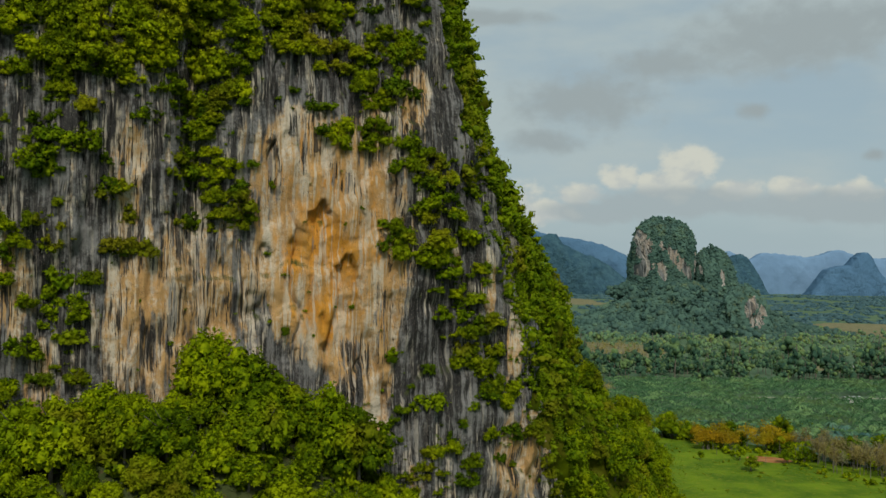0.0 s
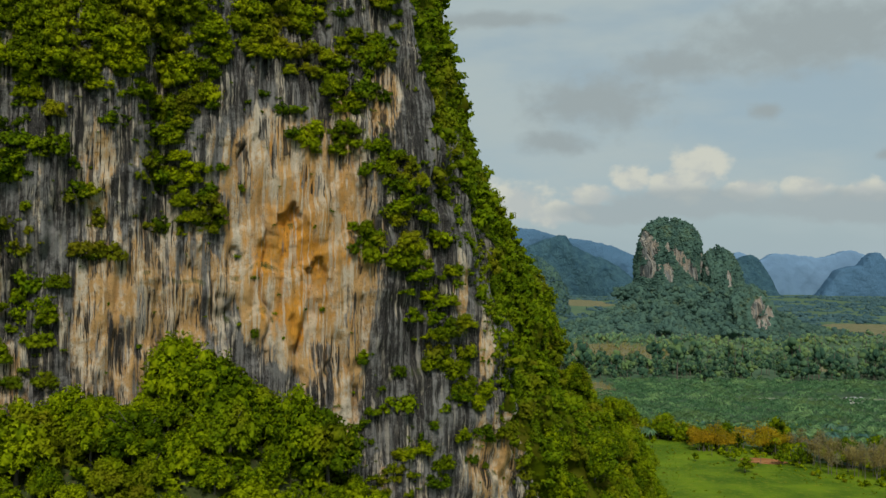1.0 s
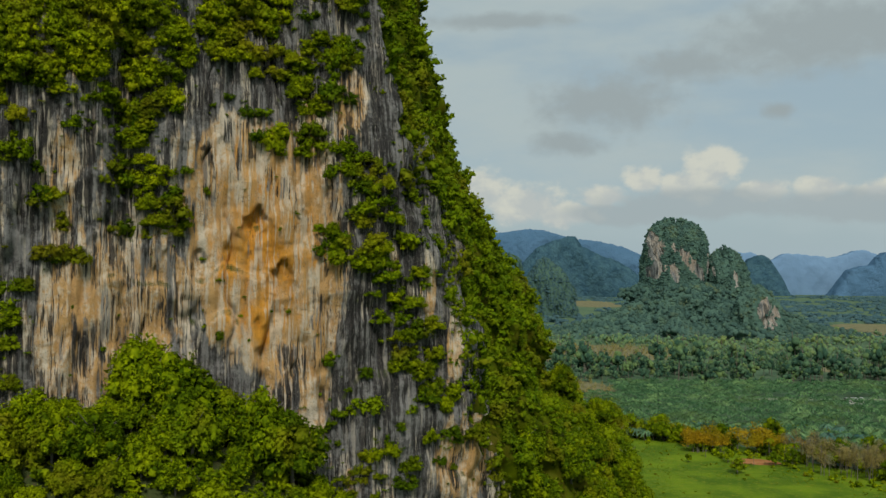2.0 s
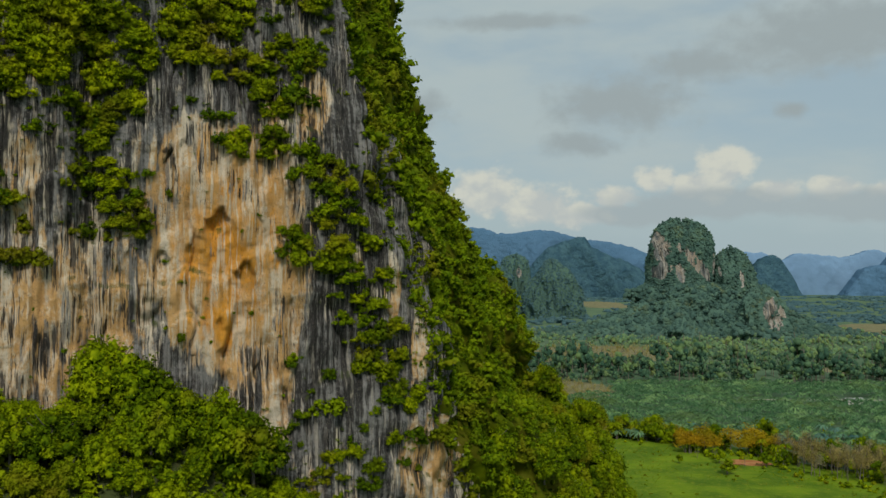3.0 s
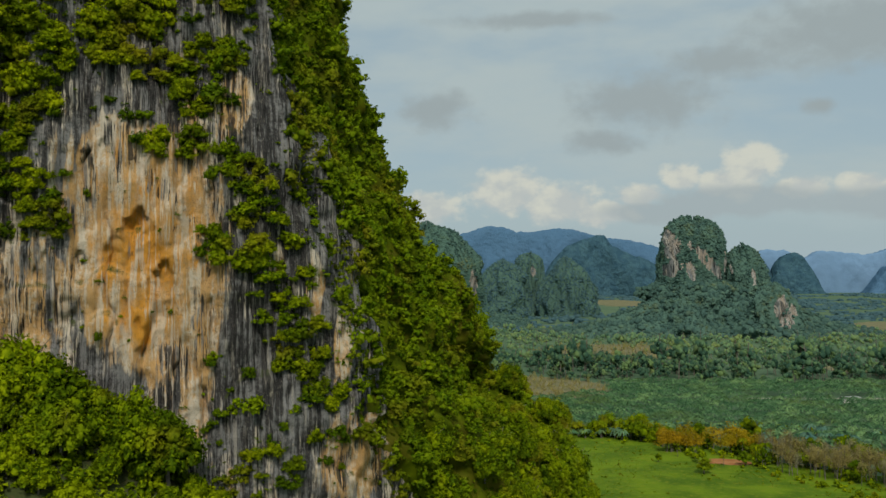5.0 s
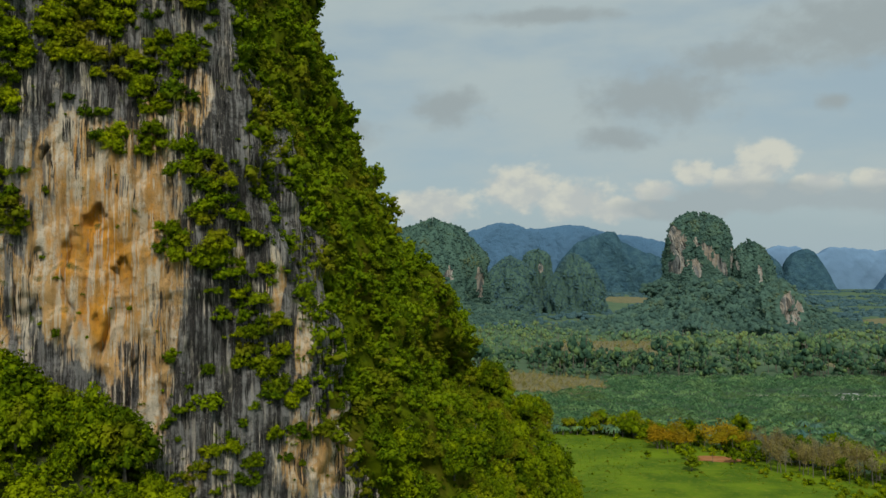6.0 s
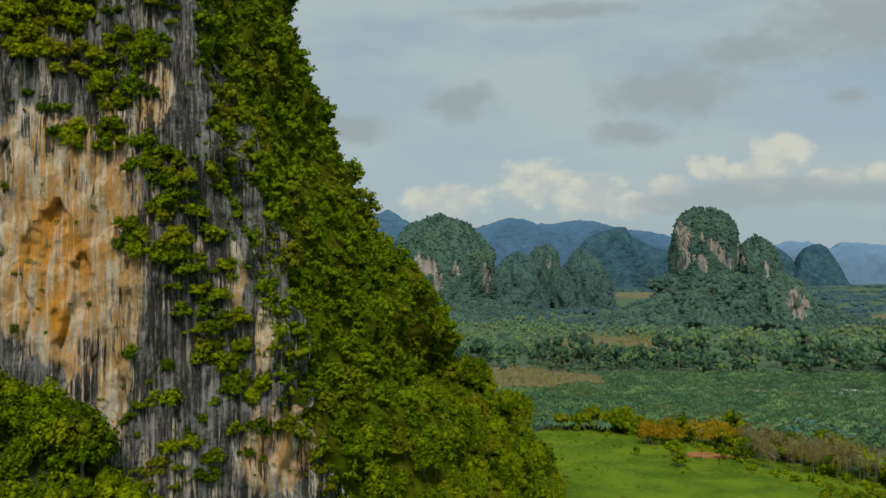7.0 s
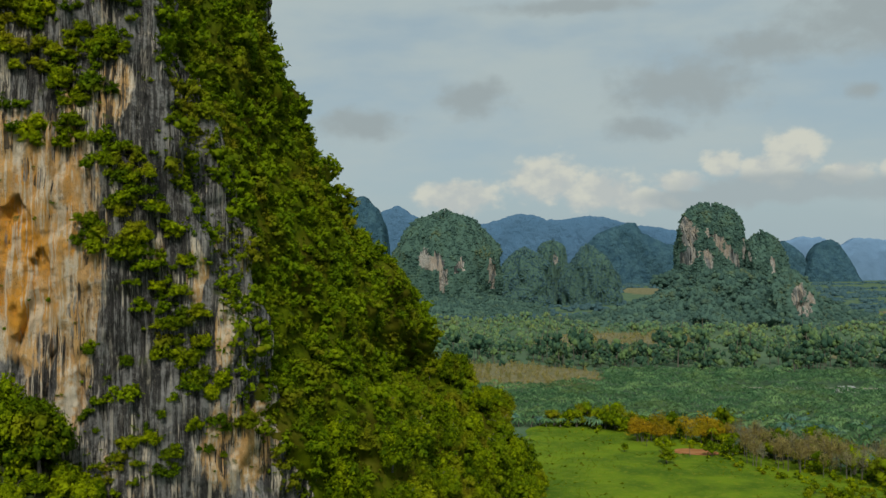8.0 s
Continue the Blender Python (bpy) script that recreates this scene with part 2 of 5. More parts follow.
def rock_material(name, orange, tan, pale, grey, dark, fresh_spots, wet_spots=(), scale=1.0, moss=True, bias=0.0):
    """Limestone: weathered grey rock and fresh tan rock, with upright runs of black seepage, grey algae and pale flowstone."""
    m, N = material(name)
    geo = N.add("ShaderNodeNewGeometry")
    at = geo.outputs["Position"]
    x, y, z = N.split(at)
    wob = N.noise(N.stretch(at, 1, 1, 0.5), 0.3 / scale, 3.0, 0.55)
    along = N.math("ADD", N.math("ADD", N.math("MULTIPLY", x, 0.93), N.math("MULTIPLY", y, 0.37)), N.math("MULTIPLY", wob, 0.9 * scale))

    def streak(offset, freq, run, detail=4.0, rough=0.6):
        return N.noise(N.join(along, offset, N.math("MULTIPLY", z, run)), freq / scale, detail, rough)

    def spots(amounts, field):
        for (sx, sz, rx, rz, amount) in amounts:
            u = N.math("DIVIDE", N.math("SUBTRACT", x, sx), rx)
            w = N.math("DIVIDE", N.math("SUBTRACT", z, sz), rz)
            d = N.math("SQRT", N.math("ADD", N.math("MULTIPLY", u, u), N.math("MULTIPLY", w, w)))
            d = N.math("ADD", d, N.math("MULTIPLY", N.math("SUBTRACT", patch, 0.5), 0.9))
            field = N.math("ADD", field, N.math("MULTIPLY", N.step(d, 1.2, 0.4), amount))
        return field

    def over(fac, share, colour, top):
        return N.mix(N.math("MULTIPLY", fac, share, clamp=True), colour, top)

    def away(value, gain):
        return N.math("MULTIPLY", N.math("SUBTRACT", value, 0.5), gain)

    broad = N.noise(N.stretch(at, 1, 1, 0.45), 0.05 / scale, 4.0, 0.6)
    patch = N.noise(N.stretch(at, 1, 1, 0.7), 0.2 / scale, 5.0, 0.65)
    mottle = N.noise(at, 0.8 / scale, 6.0, 0.68)
    grain = N.noise(at, 3.4 / scale, 5.0, 0.7)
    wide, mid_run, thin, fine = streak(3.0, 0.34, 0.12), streak(9.0, 0.85, 0.06), streak(15.0, 1.25, 0.05), streak(21.0, 2.9, 0.045, 3.0)
    reach1, reach2 = streak(31.0, 0.16, 0.5, 4.0), streak(47.0, 0.21, 0.42, 4.0)
    fresh = spots(fresh_spots, N.math("ADD", away(broad, 1.0), bias))
    wet = spots(wet_spots, away(reach1, 2.0))
    ragged = N.math("ADD", N.math("ADD", fresh, away(patch, 0.9)), N.math("ADD", away(wide, 1.3), away(mid_run, 0.7)))
    # weathered rock, then the fresh rock in ragged upright patches
    colour = N.mix(N.step(N.math("SUBTRACT", N.math("ADD", N.math("ADD", away(mottle, 0.8), away(patch, 0.35)), N.math("ADD", away(thin, 1.1), away(fine, 0.5))), N.math("MULTIPLY", wet, 0.5)), -0.12, 0.22), dark, grey)
    colour = N.mix(N.math("MULTIPLY", N.step(mid_run, 0.52, 0.62), N.step(reach2, 0.42, 0.60, 0.0, 0.6)), colour, tuple(0.5 * (g + p) for g, p in zip(grey, pale)))
    clean = N.mix(N.step(N.math("ADD", wide, away(mottle, 0.5)), 0.46, 0.64), tan, pale)
    rust = N.math("ADD", N.math("ADD", N.math("MULTIPLY", fresh, 0.62), away(reach2, 1.5)), away(mottle, 0.9))
    clean = N.mix(N.step(rust, 0.42, 0.92), clean, orange)
    colour = N.mix(N.step(ragged, 0.06, 0.26), colour, clean)
    # runs of flowstone, algae and seepage, each ending at its own height
    colour = over(N.math("MULTIPLY", N.step(thin, 0.52, 0.56), N.step(N.math("ADD", reach1, N.math("MULTIPLY", fresh, 0.12)), 0.50, 0.58)), 0.75, colour, pale)
    colour = over(N.math("MULTIPLY", N.step(mid_run, 0.47, 0.42), N.step(N.math("ADD", reach2, N.math("MULTIPLY", wet, 0.25)), 0.50, 0.58)), 0.8, colour, grey)
    colour = over(N.math("MULTIPLY", N.step(thin, 0.46, 0.42), N.step(wet, 0.02, 0.20)), 0.9, colour, dark)
    colour = over(N.math("MULTIPLY", N.step(fine, 0.45, 0.41), N.step(N.math("ADD", wet, away(reach2, 1.2)), -0.06, 0.08)), 0.95, colour, tuple(0.35 * c for c in dark))
    colour = over(N.math("MULTIPLY", N.step(wide, 0.44, 0.40), N.step(wet, 0.05, 0.14)), 0.85, colour, tuple(0.5 * c for c in dark))
    # chips, lichen and cracks
    colour = N.mix(N.step(grain, 0.47, 0.34, 0.0, 0.55), colour, dark)
    colour = N.mix(N.step(grain, 0.56, 0.68, 0.0, 0.3), colour, pale)
    seam = N.math("ABSOLUTE", away(N.noise(N.stretch(at, 1, 1, 1.6), 0.5 / scale, 4.0, 0.6), 1.0))
    colour = N.mix(N.math("MULTIPLY", N.step(seam, 0.010, 0.002), N.step(patch, 0.48, 0.58, 0.0, 0.7)), colour, dark)
    height = N.math("ADD", N.math("ADD", N.math("MULTIPLY", thin, 0.8), N.math("MULTIPLY", grain, 0.5)), N.math("MULTIPLY", mottle, 0.9))
    if moss:
        up = N.split(geo.outputs["Normal"])[2]
        colour = N.mix(N.step(N.math("ADD", up, away(grain, 0.9)), 0.5, 0.85), colour, (0.05, 0.065, 0.012))
    N.surface(colour, 0.92, N.bump(height, 1.0, 0.8 * scale), 0.12)
    return m


m_rock = rock_material("streaked limestone", (0.62, 0.28, 0.035), (0.51, 0.305, 0.12), (0.60, 0.52, 0.40), (0.215, 0.21, 0.20), (0.042, 0.04, 0.038),
                       fresh_spots=[(-27, 108, 19, 34, 0.85), (-28, 103, 11, 20, 0.55), (-27, 84, 10, 10, 0.4), (-36, 128, 8, 12, 0.3), (-15, 96, 6, 40, 0.35), (-60, 92, 17, 26, 0.5), (-69, 122, 4, 12, 0.55),
                                    (6, 105, 11, 50, -0.55), (-4, 72, 10, 18, -0.3), (20, 54, 8, 12, 0.8), (11.5, 97, 2.6, 12, 1.1), (3, 103, 2.5, 4, 1.1), (18, 82, 2.5, 9, 0.9), (-8, 142, 4.5, 11, 0.6), (-17, 138, 2.5, 7, 0.6), (-92, 95, 6, 14, 0.3), (-97, 112, 3, 20, 0.4), (-84, 74, 4, 12, 0.5), (-34, 78, 9, 8, -0.35)],
                       wet_spots=[(1, 104, 9, 38, 0.34), (-7, 76, 5, 16, 0.16), (-16, 146, 18, 12, 0.32), (-72, 130, 14, 14, 0.14), (-97, 100, 13, 40, 0.08), (-62, 100, 15, 40, 0.12), (-28, 102, 14, 26, -0.35), (-80, 85, 10, 20, 0.1), (-12, 120, 4, 10, 0.15), (-22, 78, 5, 10, 0.15)], bias=-0.08)
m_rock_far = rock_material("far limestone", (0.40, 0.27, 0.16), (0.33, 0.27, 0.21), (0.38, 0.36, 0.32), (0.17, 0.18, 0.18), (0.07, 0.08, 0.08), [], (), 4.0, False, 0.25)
# ground under the far woods, with the same blue haze in its base colour
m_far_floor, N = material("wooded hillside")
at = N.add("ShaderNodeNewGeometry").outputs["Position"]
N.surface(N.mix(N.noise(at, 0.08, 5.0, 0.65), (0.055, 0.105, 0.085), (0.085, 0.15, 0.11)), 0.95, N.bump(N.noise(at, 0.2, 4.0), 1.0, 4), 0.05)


def soil_material(name, a, b, c, scale=0.05):
    m, N = material(name)
    at = N.add("ShaderNodeNewGeometry").outputs["Position"]
    colour = N.mix(N.step(N.noise(at, scale, 5.0, 0.6), 0.35, 0.65), a, b)
    colour = N.mix(N.step(N.noise(at, scale * 9, 4.0, 0.65), 0.5, 0.75), colour, c)
    N.surface(colour, 0.95, N.bump(N.noise(at, 1.2, 4.0), 0.6, 0.5), 0.1)
    return m


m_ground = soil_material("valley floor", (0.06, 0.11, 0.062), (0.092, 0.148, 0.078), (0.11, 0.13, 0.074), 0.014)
m_slope = soil_material("slope litter", (0.03, 0.045, 0.012), (0.05, 0.06, 0.02), (0.07, 0.055, 0.025), 0.1)
m_meadow = soil_material("meadow grass", (0.055, 0.11, 0.004), (0.125, 0.195, 0.006), (0.18, 0.195, 0.014), 0.035)
m_stubble = soil_material("dry stubble", (0.13, 0.125, 0.06), (0.20, 0.175, 0.095), (0.09, 0.11, 0.05), 0.06)
m_clay = soil_material("bare clay", (0.28, 0.115, 0.04), (0.36, 0.17, 0.07), (0.22, 0.12, 0.05), 0.2)
m_gravel = soil_material("gravel road", (0.24, 0.24, 0.18), (0.3, 0.29, 0.22), (0.16, 0.19, 0.1), 0.2)
m_paint, N = material("white painted wall")
N.surface(N.mix(N.noise(N.add("ShaderNodeNewGeometry").outputs["Position"], 0.8, 4.0), (0.42, 0.40, 0.37), (0.6, 0.58, 0.54)), 0.7)
m_tin, N = material("pale roof sheet")
N.surface(N.mix(N.noise(N.add("ShaderNodeNewGeometry").outputs["Position"], 0.5, 4.0), (0.26, 0.27, 0.27), (0.38, 0.38, 0.37)), 0.45, spec=0.5)
m_pane, N = material("dark window glass")
N.surface((0.02, 0.025, 0.03), 0.15, spec=0.5)


# ---- ground ----
def sheet(name, points, z, mat, label, category):
    bm = bmesh.new()
    bm.faces.new([bm.verts.new((x, y, z)) for x, y in points])
    bmesh.ops.recalc_face_normals(bm, faces=bm.faces)
    me = bpy.data.meshes.new(name)
    bm.to_mesh(me)
    bm.free()
    if me.polygons[0].normal.z < 0:
        me.flip_normals()
    me.materials.append(mat)
    return tagged(new(name, me), label, category, kind="structure")


def patch_outline(points, n=60, wobble=4.0, seed=0):
    p = ring(points, n, [1] * len(points))
    return [(x + wobble * float(vnoise(x / 14, y / 14, 0, seed)), y + wobble * float(vnoise(x / 14, y / 14, 5, seed))) for x, y in p]


def ring(points, n, weights):
    """A closed smooth curve through the points, with weights[i] of its n samples between points i and i + 1."""
    p = np.array(points, float)
    k = len(p)
    share = np.cumsum([0, *weights]) / sum(weights)
    s = np.interp(np.arange(n) / n, share, np.arange(k + 1))
    i = np.floor(s).astype(int) % k
    f = (s - np.floor(s))[:, None]
    a, b, c, d = p[(i - 1) % k], p[i], p[(i + 1) % k], p[(i + 2) % k]
    return 0.5 * (2 * b + (c - a) * f + (2 * a - 5 * b + 4 * c - d) * f * f + (3 * b - a - 3 * c + d) * f ** 3)


g = 5200.0
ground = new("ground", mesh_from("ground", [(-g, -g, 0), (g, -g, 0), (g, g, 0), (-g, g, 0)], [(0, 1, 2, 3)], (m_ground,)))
tagged(ground, "flat green valley floor under the forest and fields", "ground", kind="structure")

GRASS = patch_outline([(70, 330), (84, 450), (94, 572), (118, 570), (150, 540), (172, 505), (205, 440), (240, 340)], 80, 5, 1)
MEADOW = patch_outline([(70, 330), (84, 450), (92, 590), (140, 588), (185, 560), (215, 500), (290, 450), (330, 340)], 80, 5, 1)
STUBBLE = patch_outline([(-20, 800), (10, 930), (90, 935), (150, 850), (120, 775), (50, 765)], 60, 6, 2)
STUBBLE_FAR = patch_outline([(90, 1120), (130, 1330), (270, 1330), (260, 1130)], 50, 10, 3)
STUBBLE_EAST = patch_outline([(395, 975), (400, 1040), (440, 1040), (435, 975)], 30, 4, 4)
CLEARING = patch_outline([(380, 3000), (390, 3600), (530, 3600), (510, 3000)], 40, 20, 5)
CLEARING_EAST = patch_outline([(700, 1500), (720, 1900), (900, 1900), (860, 1500)], 40, 20, 6)
CLAY = patch_outline([(165, 509), (168, 522), (182, 521), (188, 510), (178, 505)], 30, 1.5, 7)
sheet("field", MEADOW, 0.12, m_meadow, "lush bright green meadow below the cliff", "meadow")
sheet("field", STUBBLE, 0.12, m_stubble, "dry tan field beside the palm plantation", "field")
sheet("field", STUBBLE_FAR, 0.12, m_stubble, "dry tan field among scattered trees", "field")
sheet("field", STUBBLE_EAST, 0.12, m_stubble, "small ochre cleared plot behind tall trees", "field")
sheet("field", CLEARING, 0.3, m_stubble, "pale cleared field between far hills", "field")
sheet("field", CLEARING_EAST, 0.3, m_stubble, "brownish clearing beyond the limestone tower", "field")
sheet("bare_soil", CLAY, 0.2, m_clay, "patch of bare orange clay in the meadow", "soil")
sheet("road", [(250, 770), (250, 775), (480, 772), (480, 765)], 0.15, m_gravel, "pale gravel road along the palm plantation", "road")


def inside(points, x, y):
    """Which of the places x, y lie in the outline."""
    hit = np.zeros(np.shape(x), bool)
    for (x0, y0), (x1, y1) in zip(points, points[1:] + points[:1]):
        cross = ((y0 > y) != (y1 > y)) & (x < (x1 - x0) * (y - y0) / (y1 - y0 + 1e-9) + x0)
        hit ^= cross
    return hit


# ---- the limestone cliff: plan outlines at rising heights ----
BASE = [(-175, 172), (-120, 184), (-83, 196), (-60, 206), (-44, 213), (-22, 220), (0, 228), (24, 238), (42, 256), (68, 295), (88, 340), (98, 390), (70, 450), (-40, 470), (-170, 430), (-215, 290)]
LEVELS = [
    (-6, {}, 0),
    (40, {6: (0, 229), 7: (21, 240), 8: (32, 257), 9: (52, 291), 10: (63, 337), 11: (71, 392), 12: (46, 450)}, 1),
    (60, {6: (0, 230), 7: (18, 236), 8: (24, 248), 9: (35, 286), 10: (46, 337), 11: (55, 396), 12: (34, 450)}, 2),
    (80, {6: (0, 230), 7: (16, 237), 8: (20, 253), 9: (29, 291), 10: (38, 336), 11: (44, 376), 12: (19, 440)}, 3),
    (104, {6: (-4, 229), 7: (8, 235), 8: (15, 253), 9: (23, 293), 10: (29, 336), 11: (32, 374), 12: (6, 435)}, 4),
    (131, {6: (-10, 229), 7: (2, 236), 8: (6.5, 253), 9: (12.5, 291), 10: (17, 326), 11: (17.5, 348), 12: (-8, 420)}, 4),
    (169, {5: (-30, 227), 6: (-17, 232), 7: (-8, 239), 8: (-4, 255), 9: (1, 286), 10: (4.5, 312), 11: (5, 328), 12: (-25, 400)}, 9),
    (200, {5: (-36, 233), 6: (-24, 238), 7: (-15, 245), 8: (-12, 259), 9: (-7, 286), 10: (-3, 308), 11: (-1.5, 322), 12: (-37, 395)}, 16),
    (235, {5: (-48, 250), 6: (-38, 255), 7: (-30, 262), 8: (-24, 272), 9: (-18, 290), 10: (-14, 308), 11: (-12, 322), 12: (-50, 385)}, 32),
]
WEIGHTS = [24, 52, 54, 44, 52, 58, 54, 44, 62, 56, 44, 20, 10, 10, 10, 10]
COLS, ROWS_UP = 640, 365


def cliff_surface():
    rings, zs = [], []
    for z, moved, back in LEVELS:
        pts = [moved.get(i, (x, y + back) if i < 7 else (x, y)) for i, (x, y) in enumerate(BASE)]
        rings.append(ring(pts, COLS, WEIGHTS))
        zs.append(z)
    rings, zs = np.array(rings), np.array(zs, float)
    z = np.concatenate([np.linspace(-6, 40, 40, endpoint=False), np.linspace(40, 172, 268, endpoint=False), np.linspace(172, 235, ROWS_UP - 308)])
    k = np.clip(np.searchsorted(zs, z, side="right") - 1, 0, len(zs) - 2)
    f = ((z - zs[k]) / (zs[k + 1] - zs[k]))[:, None, None]
    p = rings[k] * (1 - f) + rings[k + 1] * f
    # soften the kinks between the levels
    for _ in range(30):
        p[1:-1] = 0.25 * p[:-2] + 0.5 * p[1:-1] + 0.25 * p[2:]
    return np.concatenate([p, np.broadcast_to(z[:, None, None], (*p.shape[:2], 1))], -1)


CLIFF = cliff_surface()
along = np.roll(CLIFF, -1, 1) - np.roll(CLIFF, 1, 1)
OUT = np.stack([along[..., 1], -along[..., 0], 0 * along[..., 0]], -1)
OUT /= np.linalg.norm(OUT, axis=-1, keepdims=True)
mid = CLIFF[165]
ARC = np.concatenate([[0], np.cumsum(np.linalg.norm(np.diff(mid[:, :2], axis=0), axis=1))])
s, z = np.broadcast_to(ARC, CLIFF.shape[:2]), CLIFF[..., 2]
x = CLIFF[..., 0]
corner_col = int(COLS * sum(WEIGHTS[:7]) / sum(WEIGHTS))
FLANK = smooth(-3, 9, s - ARC[corner_col])  # 0 on the bare face, 1 on the wooded side
# buttresses and hollows, flutes, ledges and pockets
push = 2.6 * fbm(s / 17, 0, z / 55, 3, 11) + 1.3 * fbm(s / 5.5, 3, z / 30, 3, 23)
flute = np.abs(fbm(s / 2.6 + 0.12 * fbm(s / 9, 0, z / 16, 2, 5), 0, z / 60, 3, 31))
push += 0.8 * smooth(0, 0.5, flute) - 0.4
push += 0.2 * fbm(s / 1.6, 1, z / 4.0, 3, 47) + 0.9 * np.clip(fbm(s / 9, 2, z / 6, 3, 53), 0, 1)
push += 4.2 * FLANK * fbm(s / 11, 4, z / 12, 3, 61)
# upright cracks, sloping-out courses that end in ledges
crack = 1 - smooth(0.0, 0.16, np.abs(vnoise(s / 6.5 + 0.25 * fbm(s / 4, 0, z / 9, 2, 77), 0, z / 60, 71)))
push -= 2.0 * crack * smooth(-0.1, 0.3, vnoise(s / 12, 9, z / 26, 73))
course = z / 15 + 0.9 * fbm(s / 14, 0, z / 40, 2, 79)
course -= np.floor(course)
push += 1.5 * (np.minimum(course / 0.82, (1 - course) / 0.18) - 0.5) * smooth(-0.3, 0.5, vnoise(s / 20, 3, z / 30, 83))


LIP = fbm(s / 2.2, 0, z / 2.2, 3, 87)


def arch(x0, top, wide, tall, deep):
    """A hollow under a sharp lip that dies out downwards."""
    lip = top - tall * 0.5 * np.abs((x - x0) / wide) ** 1.8 + 0.5 * wide * LIP - z
    inner = smooth(0.0, 0.7, lip) * np.clip(1 - lip / tall, 0, 1) * (1 - smooth(0.25, 0.95, np.abs(x - x0) / wide))
    return deep * inner * (1 - FLANK)


# the hollows in the orange face, small drip caves, and the gully beside the face
push -= arch(-28.5, 115.0, 5.4, 13, 3.0) + arch(-23.0, 102.5, 4.6, 9, 2.2) + arch(-40.5, 105.8, 2.2, 5, 1.8) + arch(-27.5, 83.0, 2.0, 4, 1.2) + arch(-33.5, 110, 3.0, 9, 1.5)
push += 1.6 * np.exp(-((x + 22.0) / 2.8) ** 2 - ((z - 111) / 6) ** 2) * (1 - FLANK)
pocket = np.random.default_rng(5)
for k in range(48):
    push -= arch(pocket.uniform(-105, 4), pocket.uniform(66, 138), pocket.uniform(0.6, 1.2), pocket.uniform(3, 11), pocket.uniform(0.6, 1.4))
push -= 5.0 * np.exp(-((x + 56) / 3.2) ** 2) * smooth(98, 112, z) * (1 - smooth(168, 185, z)) * (1 - FLANK)
push -= 3.5 * np.exp(-((x - 5) / 3.0) ** 2) * smooth(85, 95, z) * (1 - smooth(122, 130, z))
# the slab that stands out below a slanting ledge
slab = smooth(-22, -16, x) * (1 - smooth(0, 6, x)) * (1 - smooth(74, 82, z))
push += 2.0 * slab * smooth(0, 1.2, 79 + 1.43 * (x + 3) - z)
# the side's bulges and waists
push += smooth(305, 355, CLIFF[..., 1]) * np.interp(z, [18, 32, 41, 53, 68, 79, 88, 104, 118, 135, 150, 170, 190], [-3, 3, 1, -9, -5, 2.5, 5, -1, -6.5, -2, -2, -1.5, -4])
PUSHED = CLIFF + OUT * push[..., None]
cap = PUSHED[-1].mean(0) + (0, 20, 14)
verts = np.concatenate([PUSHED.reshape(-1, 3), PUSHED[-1] * 0.5 + cap * 0.5, PUSHED[-1] * 0.02 + cap * 0.98])
overgrown = smooth(16, 30, s - ARC[corner_col] + 6 * fbm(s / 6, 0, z / 6, 2, 89)) * (s < ARC[int(COLS * sum(WEIGHTS[:12]) / sum(WEIGHTS))])
earthy = np.zeros((ROWS_UP + 1, COLS), int)
earthy[:ROWS_UP - 1] = overgrown[:-1] > 0.5
earthy = earthy.ravel()
cliff = new("limestone_cliff")
surfaces(cliff, verts, grid_faces(ROWS_UP + 2, COLS, True), earthy, (("rock_face", m_rock), ("overgrown_side", m_creeper)))
tagged(cliff, "sheer limestone cliff streaked grey, cream and orange, overgrown with shrubs", "cliff")

# ---- the wooded slope at the cliff's foot ----
FOOT_H = ring([(0, h) for h in (56, 61, 66, 71, 71, 57, 40, 12, 14, 22, 24, 22, 30, 30, 40, 45)], COLS, WEIGHTS)[:, 1]
row_at = np.clip(np.searchsorted(CLIFF[:, 0, 2], FOOT_H), 0, ROWS_UP - 1)
foot = CLIFF[row_at, np.arange(COLS)]
foot_out = OUT[row_at, np.arange(COLS)]
for _ in range(60):
    foot_out = 0.25 * np.roll(foot_out, 1, 0) + 0.5 * foot_out + 0.25 * np.roll(foot_out, -1, 0)
foot_out /= np.linalg.norm(foot_out, axis=-1, keepdims=True)
STEPS = 40
REACH = ring([(0, w) for w in (75, 75, 75, 75, 75, 72, 58, 26, 16, 16, 17, 18, 40, 75, 75, 75)], COLS, WEIGHTS)[:, 1]
slope = []
for k in range(STEPS):
    d = -3 + (REACH + 3) * k / (STEPS - 1)
    p = foot + foot_out * d[:, None]
    p[:, 2] = FOOT_H - np.maximum(FOOT_H + 2, 10) * smooth(-0.1, 1.0, d / REACH) + 1.5 * fbm(p[:, 0] / 12, p[:, 1] / 12, 0, 3, 81)
    slope.append(p)
SLOPE = np.array(slope)
slope_ob = new("ground_slope", mesh_from("ground_slope", SLOPE[::-1].reshape(-1, 3), grid_faces(STEPS, COLS, True), (m_slope,)))
tagged(slope_ob, "steep leaf-littered slope of rubble below the cliff", "slope", kind="structure")

# ---- plants ----
rng = np.random.default_rng(7)


